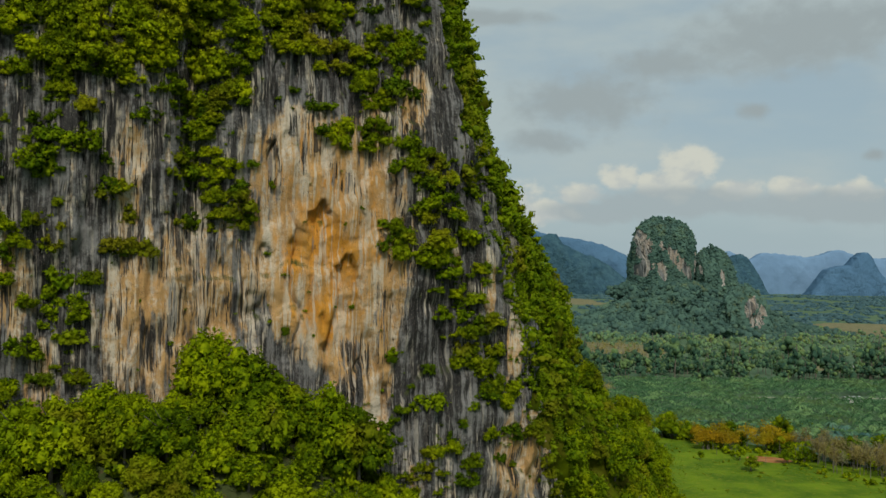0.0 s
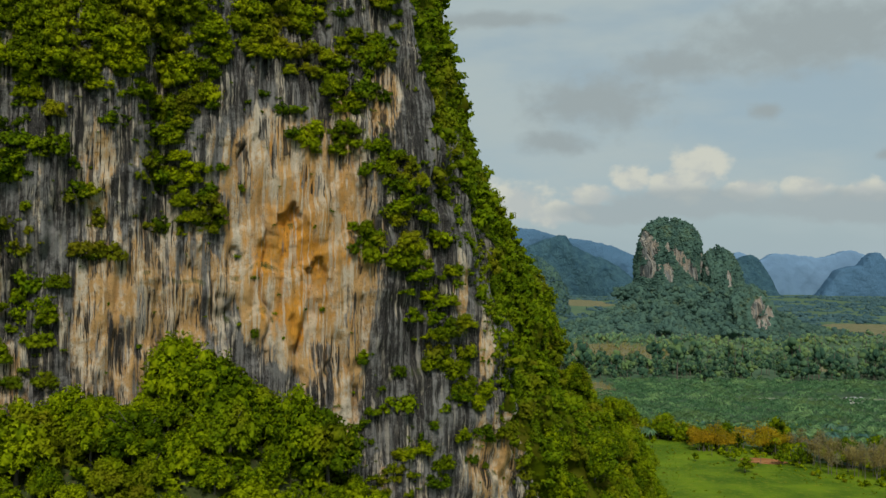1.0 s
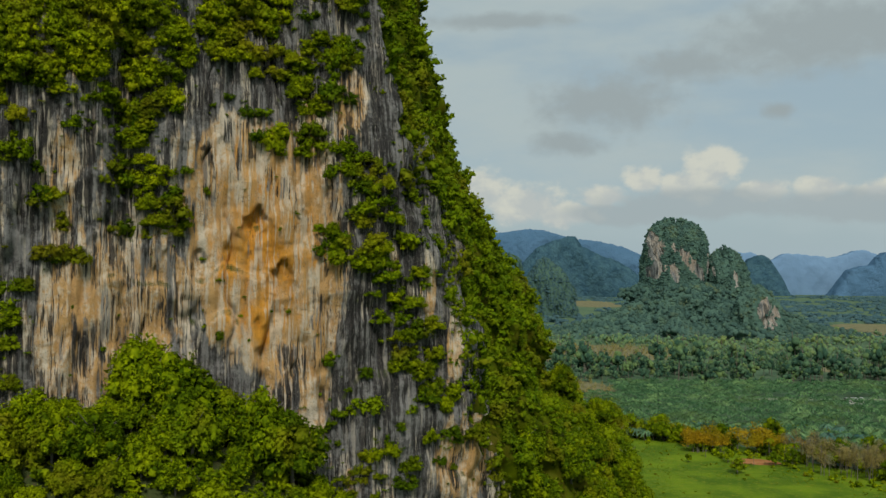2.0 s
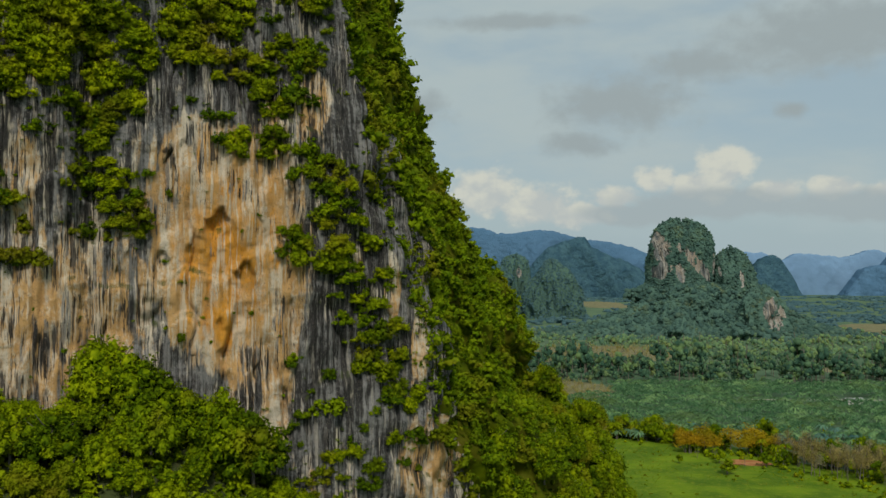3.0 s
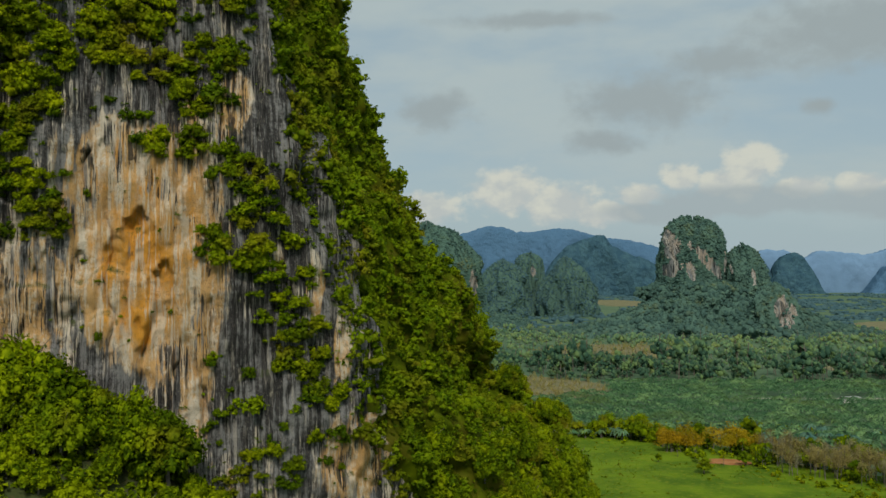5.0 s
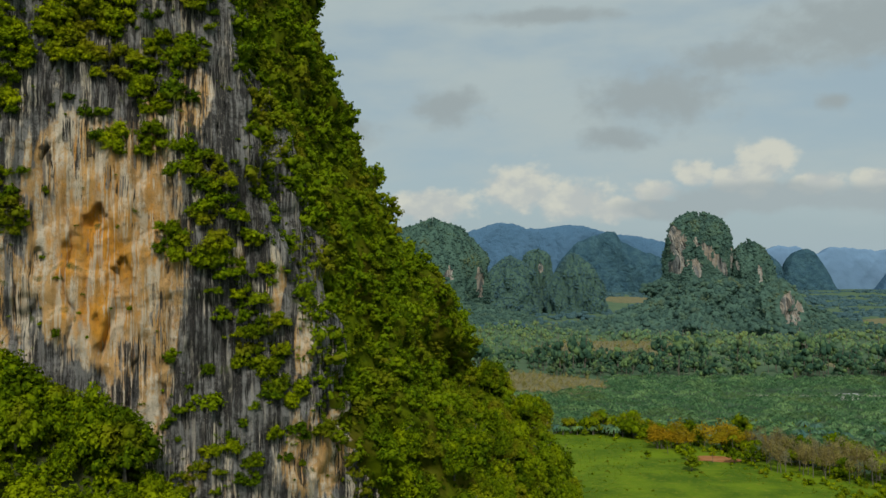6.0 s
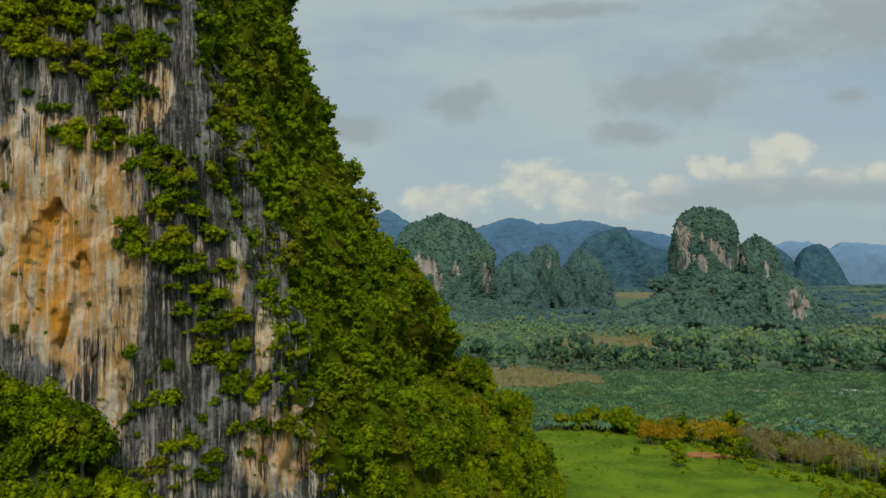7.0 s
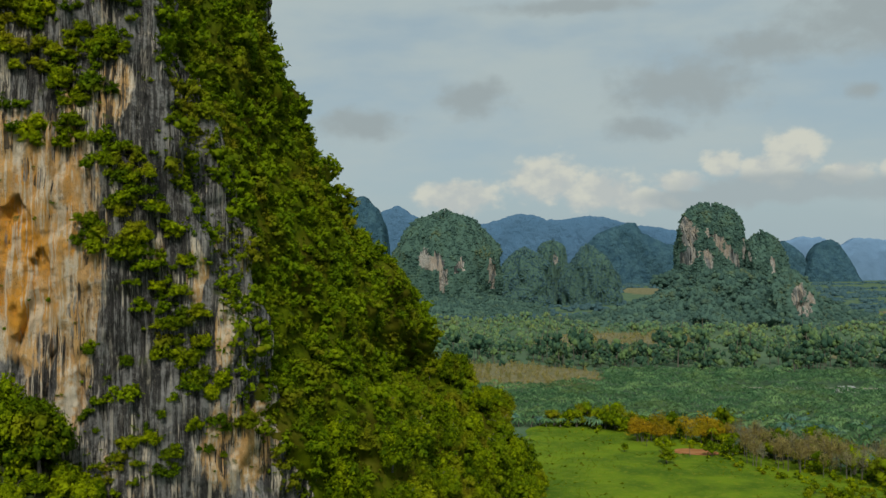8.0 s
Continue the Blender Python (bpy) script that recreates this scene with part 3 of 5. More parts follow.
def sprigs(centre, normal, size, rng, stretch=0.75):
    """One leaf spray, a triangle, at each centre."""
    n = len(centre)
    normal = normal / (np.linalg.norm(normal, axis=1, keepdims=True) + 1e-9)
    plane = normal + 0.45 * rng.normal(size=(n, 3))
    plane /= np.linalg.norm(plane, axis=1, keepdims=True) + 1e-9
    t = np.cross(plane, rng.normal(size=(n, 3)))
    t /= np.linalg.norm(t, axis=1, keepdims=True) + 1e-9
    b = np.cross(plane, t)
    size = np.broadcast_to(size, n)[:, None]
    v = np.stack([centre + t * size, centre - t * size * 0.6 + b * size * stretch, centre - t * size * 0.6 - b * size * stretch - normal * size * 0.2], 1)
    return v.reshape(-1, 3), np.arange(3 * n).reshape(-1, 3), np.repeat(normal, 3, axis=0)


GOLD = (1 + 5 ** 0.5) / 2
ICO_V = np.array([(a * s0, b * s1 * GOLD, 0) for a in (1,) for b in (1,) for s0 in (-1, 1) for s1 in (-1, 1)], float)
ICO_V = np.concatenate([ICO_V, ICO_V[:, [2, 0, 1]], ICO_V[:, [1, 2, 0]]]) / (1 + GOLD * GOLD) ** 0.5


def ico_faces():
    edge = 2 / (1 + GOLD * GOLD) ** 0.5 * 1.01
    faces = []
    for i in range(12):
        for j in range(i + 1, 12):
            for k in range(j + 1, 12):
                a, b, c = ICO_V[i], ICO_V[j], ICO_V[k]
                if max(np.linalg.norm(a - b), np.linalg.norm(b - c), np.linalg.norm(c - a)) < edge:
                    faces.append((i, j, k) if np.dot(np.cross(b - a, c - a), a) > 0 else (i, k, j))
    return np.array(faces)


ICO_F = ico_faces()


def ball(level):
    """A unit ball of triangles: 0 is an octahedron, 1 an icosahedron, 2 that split once."""
    if level == 0:
        v = np.array([(1, 0, 0), (-1, 0, 0), (0, 1, 0), (0, -1, 0), (0, 0, 1), (0, 0, -1)], float)
        return v, np.array([(0, 2, 4), (2, 1, 4), (1, 3, 4), (3, 0, 4), (2, 0, 5), (1, 2, 5), (3, 1, 5), (0, 3, 5)])
    if level == 1:
        return ICO_V, ICO_F
    v, mids, faces = [tuple(p) for p in ICO_V], {}, []
    for f in ICO_F:
        m = []
        for i, j in ((f[0], f[1]), (f[1], f[2]), (f[2], f[0])):
            key = (min(i, j), max(i, j))
            if key not in mids:
                mids[key] = len(v)
                half = ICO_V[i] + ICO_V[j]
                v.append(tuple(half / np.linalg.norm(half)))
            m.append(mids[key])
        faces += [(f[0], m[0], m[2]), (f[1], m[1], m[0]), (f[2], m[2], m[1]), tuple(m)]
    return np.array(v), np.array(faces)


BALLS = [ball(k) for k in range(3)]


def crown_shape(seed, rx, rz, lobes, per, leaf, core=0.7, level=1, full=0.0, lump=1.0):
    """A crown of leafy lobes with its base at the origin. core: the share of each lobe that is dense; full: 1 for a closed, rounded crown."""
    r = np.random.default_rng(seed)
    c = r.normal(size=(lobes, 3))
    c /= np.linalg.norm(c, axis=1, keepdims=True)
    c *= r.uniform(0.3, 0.75 - 0.15 * full, (lobes, 1))
    c[:, 2] = np.abs(c[:, 2]) * 1.1 - 0.15 - 0.15 * full
    lobe_r = r.uniform(0.2 + 0.1 * full, 0.4 + 0.12 * full, lobes) * lump
    flat = (1, 1, 0.92)
    pts, nor = [], []
    for k in range(lobes):
        d = r.normal(size=(per * 2, 3))
        d /= np.linalg.norm(d, axis=1, keepdims=True)
        d = d[d[:, 2] > -0.55][:per]
        p = c[k] + d * lobe_r[k] * r.uniform(0.72, 1.3, (len(d), 1)) ** 1.15 * flat
        far = np.linalg.norm(p[:, None] - c[None], axis=2) / lobe_r[None]
        far[:, k] = 9
        keep = far.min(1) > 0.72
        pts.append(p[keep])
        nor.append((d + (0, 0, 0.45) + 0.3 * r.normal(size=d.shape))[keep])
    p, n = np.concatenate(pts), np.concatenate(nor)
    scale = np.array([rx, rx, rz])
    p = p * scale + (0, 0, 0.25 * rz)
    leaves = sprigs(p, n, leaf * r.uniform(0.6, 1.3, len(p)), r)
    if not core:
        return leaves
    # the dense inner foliage of each lobe
    inner = []
    bv, bf = BALLS[level]
    for k in range(lobes):
        v = bv * r.uniform(0.8, 1.15, (len(bv), 1))
        inner.append(((c[k] + v * lobe_r[k] * core * flat) * scale + (0, 0, 0.25 * rz), bf, bv + (0, 0, 0.3)))
    v, f, n = joined([leaves, *inner])
    return v, f, n / np.linalg.norm(n, axis=1, keepdims=True)


def tube(points, radii, sides=6):
    p, faces, verts = np.array(points, float), [], []
    a = np.linspace(0, 2 * np.pi, sides, endpoint=False)
    for k in range(len(p)):
        d = p[min(k + 1, len(p) - 1)] - p[max(k - 1, 0)]
        d /= np.linalg.norm(d)
        e = np.cross(d, (0.3, 0.9, 0.1))
        e /= np.linalg.norm(e)
        f = np.cross(d, e)
        verts.append(p[k] + radii[k] * (np.outer(np.cos(a), e) + np.outer(np.sin(a), f)))
    f = grid_faces(len(p), sides, True)
    verts = np.array(verts)
    out = verts - p[:, None]
    out /= np.linalg.norm(out, axis=-1, keepdims=True) + 1e-9
    return verts.reshape(-1, 3), np.concatenate([f[:, [0, 1, 2]], f[:, [0, 2, 3]]]), out.reshape(-1, 3)


def joined(pieces):
    verts, faces, normals, at = [], [], [], 0
    for v, f, n in pieces:
        verts.append(v)
        faces.append(f + at)
        normals.append(n)
        at += len(v)
    return np.concatenate(verts), np.concatenate(faces), np.concatenate(normals)


def trunk_shape(seed, height, radius, spread, limbs=5, sides=6):
    """A tapered, bent trunk with limbs that reach into the crown."""
    r = np.random.default_rng(seed)
    bend = r.normal(size=2) * 0.07 * height
    main = [(bend[0] * k * k, bend[1] * k * k, height * k) for k in np.linspace(0, 1, 5)]
    pieces = [tube(main, np.linspace(radius, radius * 0.4, 5), sides)]
    for i in range(limbs):
        k = r.uniform(0.45, 0.9)
        start = np.array([bend[0] * k * k, bend[1] * k * k, height * k])
        a = 2 * np.pi * (i + r.uniform(-0.3, 0.3)) / limbs
        end = start + np.array([math.cos(a) * spread, math.sin(a) * spread, spread * r.uniform(0.4, 0.9)])
        pieces.append(tube([start, (start + end) / 2 + (0, 0, -0.1 * spread), end], [radius * 0.45, radius * 0.3, radius * 0.12], 4))
    return joined(pieces)


def part(name, shape, mat, parent, label="", smooth_shade=False):
    me = mesh_from(name, shape[0], shape[1], (mat,), smooth_shade or len(shape) > 2, None, shape[2] if len(shape) > 2 else None)
    ob = new(name, me)
    ob.parent = parent
    return tagged(ob, label)


def thing(name, label, category, group):
    ob = new(name)
    ob.empty_display_size = 0.5
    return tagged(ob, label, category, group)


def tree_kind(name, label, category, group, variants, seed, trunk, crown, mats, lift):
    """Several trees of one kind, to be copied: trunk = (height, radius, spread), crown = (rx, rz, lobes, sprigs, leaf)."""
    made = []
    for k in range(variants):
        root = thing(name, label, category, group)
        part("trunk", trunk_shape(seed + k, *trunk), m_bark, root)
        v, f, n = crown_shape(seed + 50 + k, *crown)
        part("crown", (v + (0, 0, lift), f, n), mats, root)
        made.append(root)
    return made


USED = set()


def plant(kinds, places, scales, rng, lean=None):
    """A copy of one of the kinds at each place; the first of each kind is itself put to use."""
    for i, (p, s) in enumerate(zip(places, scales)):
        k = kinds[int(rng.integers(len(kinds)))]
        turn = pose(*p, *(lean[i] if lean is not None else (rng.uniform(-5, 5), rng.uniform(-5, 5))), rng.uniform(0, 360))
        m = turn @ Matrix.Diagonal((s * rng.uniform(0.85, 1.15), s * rng.uniform(0.85, 1.15), s * rng.uniform(0.85, 1.15), 1))
        if k.name in USED:
            ob = copy_thing(k, turn)
            ob.matrix_basis = m
        else:
            USED.add(k.name)
            k.matrix_basis = m


def bake(shapes, places, scales, rng, tilt=0.12, squash=(0.8, 1.25)):
    """Many plants joined: returns vertices, faces, normals and material slots. shapes: (verts, faces, normals, slots)."""
    places, scales = np.asarray(places, float), np.asarray(scales, float)
    which = rng.integers(len(shapes), size=len(places))
    out_v, out_f, out_n, out_i, at = [], [], [], [], 0
    for k, (v, f, nrm, slot) in enumerate(shapes):
        p, s = places[which == k], scales[which == k]
        n = len(p)
        if not n:
            continue
        a = rng.uniform(0, 2 * np.pi, n)
        sx, sz = s * rng.uniform(*squash, n), s * rng.uniform(*squash, n)
        tx, ty = rng.normal(size=n) * tilt, rng.normal(size=n) * tilt
        c, d = np.cos(a)[:, None], np.sin(a)[:, None]
        X = (v[None, :, 0] * c - v[None, :, 1] * d) * sx[:, None] + v[None, :, 2] * tx[:, None] * s[:, None]
        Y = (v[None, :, 0] * d + v[None, :, 1] * c) * sx[:, None] + v[None, :, 2] * ty[:, None] * s[:, None]
        Z = v[None, :, 2] * sz[:, None]
        out_v.append((np.stack([X, Y, Z], -1) + p[:, None]).reshape(-1, 3))
        out_n.append(np.stack([nrm[None, :, 0] * c - nrm[None, :, 1] * d, nrm[None, :, 0] * d + nrm[None, :, 1] * c, nrm[None, :, 2] + 0 * c], -1).reshape(-1, 3))
        out_f.append((f[None] + (np.arange(n) * len(v))[:, None, None] + at).reshape(-1, f.shape[1]))
        out_i.append(np.tile(slot, n))
        at += n * len(v)
    return np.concatenate(out_v), np.concatenate(out_f), np.concatenate(out_n), np.concatenate(out_i)


def stuff(name, baked, mats, label, category):
    v, f, n, i = baked
    ob = new(name, mesh_from(name, v, f, mats, True, i, n))
    return tagged(ob, label, category, kind="stuff")


def with_slot(shape, slot=0):
    return *shape[:3], np.full(len(shape[1]), slot)


def tree_shape(seed, h, radius, crown, lift, limbs=3):
    a = trunk_shape(seed, h, radius, crown[0] * 0.4, limbs, 4)
    b = crown_shape(seed + 9, *crown)
    v, f, n = joined([a, (b[0] + (0, 0, lift), b[1], b[2])])
    return v, f, n, np.concatenate([np.zeros(len(a[1]), int), np.ones(len(b[1]), int)])


# places on the cliff
cell = np.linalg.norm(np.cross(np.roll(PUSHED, -1, 1)[:-1] - PUSHED[:-1], PUSHED[1:] - PUSHED[:-1]), axis=-1)
cx, cy, cz = (PUSHED[:-1, :, k] for k in range(3))
cs, cfl = s[:-1], FLANK[:-1]
seen = (np.arange(COLS) < sum(WEIGHTS[:12]) / sum(WEIGHTS) * COLS)[None, :] * 1.0


def blob(x0, z0, rx, rz, amount=1.0):
    return amount * np.exp(-((cx - x0) / rx) ** 2 - ((cz - z0) / rz) ** 2) * (1 - cfl)


clump = fbm(cs / 9, 0, cz / 9, 3, 91)
clump_small = fbm(cs / 4, 5, cz / 4, 2, 95)
above = smooth(0, 14, cz - np.interp(cx, [-110, -75, -50, -40, -20, 0], [131, 133, 136, 147, 154, 161]) + 5 * clump)
face = above + 0.0
face = np.maximum(face, 0.9 * smooth(132, 142, cz) * smooth(0.0, 0.5, clump) * (1 - cfl))
for x0, z0, rx, rz, amount in [(-20, 133, 6, 3.5, 1.4), (-9, 128, 4, 4, 1.0), (-7, 106, 5.5, 5, 1.5), (-57, 128, 4, 12, 1.3), (-55, 114, 4, 5, 1.3), (-48, 113, 4, 4, 1.5), (-3, 116, 5, 10, 0.9),
                               (-83, 92, 4, 16, 1.0), (-98, 100, 6, 22, 0.6), (6, 88, 5, 14, 0.9), (14, 72, 5, 5, 1.5), (-70, 110, 4, 12, 0.5), (-62, 136, 5, 5, 1.0), (-88, 126, 8, 8, 0.9),
                               (-2, 62, 3, 10, 0.8), (8, 58, 4, 5, 1.0), (16, 58, 4, 4, 1.1), (-10, 68, 3, 10, 0.45), (0, 50, 12, 4, 0.9), (3, 100, 6, 8, 0.9), (-6, 150, 5, 5, 0.8), (-14, 146, 5, 5, 0.9), (-100, 72, 10, 14, 0.6)]:
    face = np.maximum(face, blob(x0, z0, rx, rz, amount) * (0.75 + 0.6 * clump))
near_corner = 1 - smooth(4, 34, cs - ARC[corner_col])
side = cfl * np.where(cz < 58, np.clip(1 - near_corner * smooth(0.6, 0.9, near_corner) * (cz > 30) * 1.1, 0, 1), 1 - 0.75 * near_corner * smooth(-0.05, 0.45, clump_small + 0.6 * clump))
side = side * smooth(-1.4, -1.0, clump + 0.3 * clump_small)


def pick(weight, n, rng):
    w = (weight * cell * seen).ravel()
    i = rng.choice(len(w), n, p=w / w.sum())
    return i // COLS, i % COLS


# large trees at the foot of the face
talus_kinds = tree_kind("talus_tree", "broad leafy green tree at the cliff's foot", "tree", "trees below the cliff", 6, 300, (9.0, 0.34, 3.6), (6.2, 8.2, 110, 62, 0.36, 0.66, 1, 0.0, 0.62), m_leaf_big, 2.2)
cols = np.arange(COLS)
left = cols[(foot[:, 0] > -135) & (foot[:, 0] < 4) & (cols < corner_col)]
places, scales = [], []
# the tallest, close under the face: x, height of the top, steps out from the rock
for tx, top, step in [(-96, 79, 6), (-84, 77, 8), (-70, 78, 5), (-64, 74, 12), (-49, 89.5, 5), (-42, 83, 8), (-33.5, 78, 6), (-25, 76, 7), (-18, 70, 8), (-56, 76, 14), (-77, 75, 12), (-38, 74, 13)]:
    c = int(left[np.argmin(np.abs(foot[left, 0] + foot_out[left, 0] * step - tx))])
    p = SLOPE[int(np.clip((step + 3) / (REACH[c] + 3) * (STEPS - 1), 0, STEPS - 1)), c]
    places.append((p[0], p[1], p[2] - 0.4))
    scales.append(float(np.clip((top - p[2]) / 12.2, 0.5, 1.7)))
for k in range(1600):
    c, step = int(rng.choice(left)), rng.uniform(4, 52)
    i = int(np.clip((step + 3) / (REACH[c] + 3) * (STEPS - 1), 0, STEPS - 1))
    p = SLOPE[i, c]
    if p[2] < 12 or any((p[0] - q[0]) ** 2 + (p[1] - q[1]) ** 2 < 4.7 ** 2 for q in places):
        continue
    places.append((p[0], p[1], p[2] - 0.4))
    scales.append(rng.uniform(0.65, 1.02) * (0.7 if p[0] > -20 else 1.0))
    if len(places) >= 165:
        break
plant(talus_kinds, places, scales, rng)

# trees on the wooded brow above the face
brow_kinds = tree_kind("cliff_tree", "bushy yellow-green tree rooted on the cliff's brow", "tree", "trees on the cliff's brow", 5, 400, (4.0, 0.18, 2.0), (4.3, 4.2, 40, 44, 0.29, 0.66, 1, 0.0, 0.7), m_leaf_brow, 0.8)
r_, c_ = pick(above * (1 - cfl) * (cz < 176) * (cx > -120), 110, rng)
p = PUSHED[r_, c_] + OUT[r_, c_] * 0.3
plant(brow_kinds, p, rng.uniform(0.7, 1.45, len(p)), rng)
brow_fill = [tree_shape(430 + k, 3.4, 0.16, (4.3, 4.2, 22, 34, 0.32, 0.68, 1, 0.0, 0.82), 0.8) for k in range(5)]
r_, c_ = pick(above * (1 - cfl) * (cz < 182) * (cx > -125), 220, rng)
stuff("brow_wood", bake(brow_fill, PUSHED[r_, c_], rng.uniform(0.6, 1.2, len(r_)), rng), (m_bark, m_leaf_brow), "dense yellow-green wood between the trees on the cliff's brow", "trees")

# single shrubs that hang on the bare face
shrub_kinds = tree_kind("cliff_shrub", "small leafy shrub rooted in a crack of the cliff", "shrub", "shrubs on the cliff face", 5, 500, (1.6, 0.09, 0.9), (2.1, 2.2, 14, 32, 0.23, 0.66, 1, 0.0, 0.85), m_leaf, 0.3)
r_, c_ = pick(np.clip(face - 0.03, 0, 1) * (1 - cfl) * (1 - above) * (cz > 45) * (cx > -115), 360, rng)
p = PUSHED[r_, c_] + OUT[r_, c_] * 0.2
plant(shrub_kinds, p, rng.choice([0.6, 0.9, 1.3, 1.9], len(p), p=[0.3, 0.35, 0.22, 0.13]) * rng.uniform(0.8, 1.2, len(p)), rng)

# large shrubs and small trees in known cracks and on ledges: x, height, radius
HANGING = np.array([[float(v) for v in row.split()] for row in """-5.9 105.4 7.2; -9.3 103.4 3.9; -19.1 133.9 6.5; -24.2 132 4.2; -12.6 130.8 3.2; -46.3 112.4 4.4; -50.4 118.8 5.5; -53.3 124.6 4.2; -54.5 129.8 3.6; -48.6 123.4 3.2; -76.8 89.6 3.9; -75.7 97.4 3.2; -77.9 84.5 3.2; -77.3 76.7 3.1; -78.4 93.5 2.3; -85.3 104.5 2.6; -90.5 110.4 4.7; -89.5 105.2 2.9; -60.2 125.2 1.7; -70.3 117.5 2.9; -82.1 113.6 2.1; -69.7 112.3 2.3; -82.7 124.6 2.6; -76.8 134.3 3.1; 17.1 68.1 4.9; 22.1 59.5 3.9; 12.2 59.6 2.9; 9.3 75.9 3.9; 5.1 84.4 3.2; 12.2 87.2 3.2; -6.6 124.3 3.2; -1.9 120.4 3.2; 9.3 100 2.9; -11.3 124.2 2.6; -12.6 78.6 1.8; -36 85.6 1.4; -36.6 98.7 1.3; -21.6 145.1 5.7; -16.5 140.7 4.2; -34.2 155.1 5.7; -42.1 154.8 5.9; -45.1 148.8 3.9; -28 151.4 5.2; -19.1 153.2 5.2; -12.6 156.3 4.5; -67 154.3 7.8; -79 146.6 8.1; -73.6 141.4 5.9; -60.2 149.2 7.2; -86.4 154.5 7.8; -83.2 140.2 4.5; -56.8 154.4 6.5; -49.8 144.2 5.2; -35.4 141.9 1.8; -31.1 138.1 2.1; -40.9 103.3 1; -21.6 91.4 1; -0.5 105.4 4.5; -11.3 109.4 3.2; -3.3 101.4 3.9; 2.3 94.3 2.9; -0.5 89.1 2.6; 3.7 77.3 2.9; -7.3 67.6 1.8; -11.3 65.1 1.6; -1.9 56.5 2.9; 2.3 57.5 3.2; 7.9 53.3 3.2; -3.3 75.6 1.6; -87.4 92.2 2.9; -91.5 97.4 3.2; -86.4 81.8 2.6; -90.5 74 3.9; -73.6 123.3 1.8; -43.9 123.4 1.8; -40.3 119.6 1.2; -55.5 134 5; -52.5 139 5; -55 121 4.5; -50 114.5 4.5; -58 140 4.6; 3 113 3.2; 6 107 3; 8 93 3.4; 13 80 3.2; 1 122 3; -4 112 3; -4 77 1.2; -7 72 1.3; -10 67 1.4; -13 63 1.3; -16 60 1.2; 8 67 1.8; 5 63 1.8; 2 60 1.6; -1 57 1.6; 0 52 2; 4 50 2.2; -4 51 1.8; 8 49 2""".split(";")])
front = PUSHED[:, :corner_col + 30]
big, small = [], []
for hx, hz, hr in HANGING:
    i = int(np.argmin(np.abs(CLIFF[:, 0, 2] - (hz - 0.5 * hr))))
    j = int(np.argmin(np.abs(front[i, :, 0] - hx) + 0.02 * front[i, :, 1]))
    spot = front[i, j] + OUT[i, j] * 0.2
    if hr <= 4:
        (big if hr > 2.8 else small).append((tuple(spot), hr))
        continue
    # a large clump is several bushes on neighbouring ledges
    for k in range(5):
        a, b = rng.uniform(0, 2 * np.pi), rng.uniform(0.3, 0.75) * hr
        i2 = int(np.clip(np.argmin(np.abs(CLIFF[:, 0, 2] - (hz - 0.35 * hr + b * math.sin(a)))), 0, ROWS_UP - 1))
        j2 = int(np.argmin(np.abs(front[i2, :, 0] - hx - b * math.cos(a)) + 0.02 * front[i2, :, 1]))
        big.append((tuple(front[i2, j2] + OUT[i2, j2] * 0.2), hr * rng.uniform(0.4, 0.62)))
plant(brow_kinds, [a for a, b in big], [b / 3.6 for a, b in big], rng)
plant(shrub_kinds, [a for a, b in small], [b / 1.75 for a, b in small], rng)

# the rest of the cliff's greenery, past counting
bush = [with_slot(crown_shape(600 + k, 1.0, 1.05, 4, 17, 0.16, 0.7, 1)) for k in range(6)]
r_, c_ = pick(side * (0.4 + 0.6 * smooth(25, 60, cz)), 5300, rng)
size = np.clip(rng.lognormal(0.86, 0.42, len(r_)), 0.9, 4.6)
p = PUSHED[r_, c_] + OUT[r_, c_] * (0.15 * size)[:, None]
stuff("cliff_greenery", bake(bush, p, size, rng, 0.2), (m_leaf,), "dense bushes and creepers covering the cliff's side", "shrubs")
tuft = [with_slot(crown_shape(640 + k, 1.0, 0.9, 4, 12, 0.3, 0)) for k in range(4)]
r_, c_ = pick(np.clip(0.16 * smooth(-0.1, 0.5, clump_small) + face + 0.5 * side * near_corner, 0, 1) * (cz > 30) * (cz < 180) * (cx > -125), 2600, rng)
stuff("cliff_tufts", bake(tuft, PUSHED[r_, c_], rng.uniform(0.35, 1.2, len(r_)), rng, 0.3), (m_leaf,), "small tufts of grass and seedlings in the cliff's cracks", "tufts")
spray = [with_slot(crown_shape(620 + k, 1.0, 1.0, 4, 7, 0.3, 0)) for k in range(5)]
r_, c_ = pick(side, 9000, rng)
stuff("cliff_creepers", bake(spray, PUSHED[r_, c_] + OUT[r_, c_] * 0.3, rng.uniform(0.6, 1.5, len(r_)), rng, 0.3), (m_leaf,), "low leafy creepers between the bushes of the cliff", "creepers")
c_, i_ = rng.choice(left, 850), rng.integers(1, 34, 850)
stuff("slope_undergrowth", bake(bush, SLOPE[i_, c_] - (0, 0, 0.3), rng.uniform(1.6, 4.2, 850), rng, 0.2), (m_leaf_big,), "leafy undergrowth between the trees below the cliff", "shrubs")
foot_trees = [tree_shape(660 + k, 6.0, 0.22, (4.6, 5.0, 18, 28, 0.3, 0.78, 1, 0.0, 0.85), 2.2) for k in range(6)]
far_cols = cols[(cols >= corner_col) & (cols < COLS * sum(WEIGHTS[:13]) / sum(WEIGHTS))]
foot_places = []
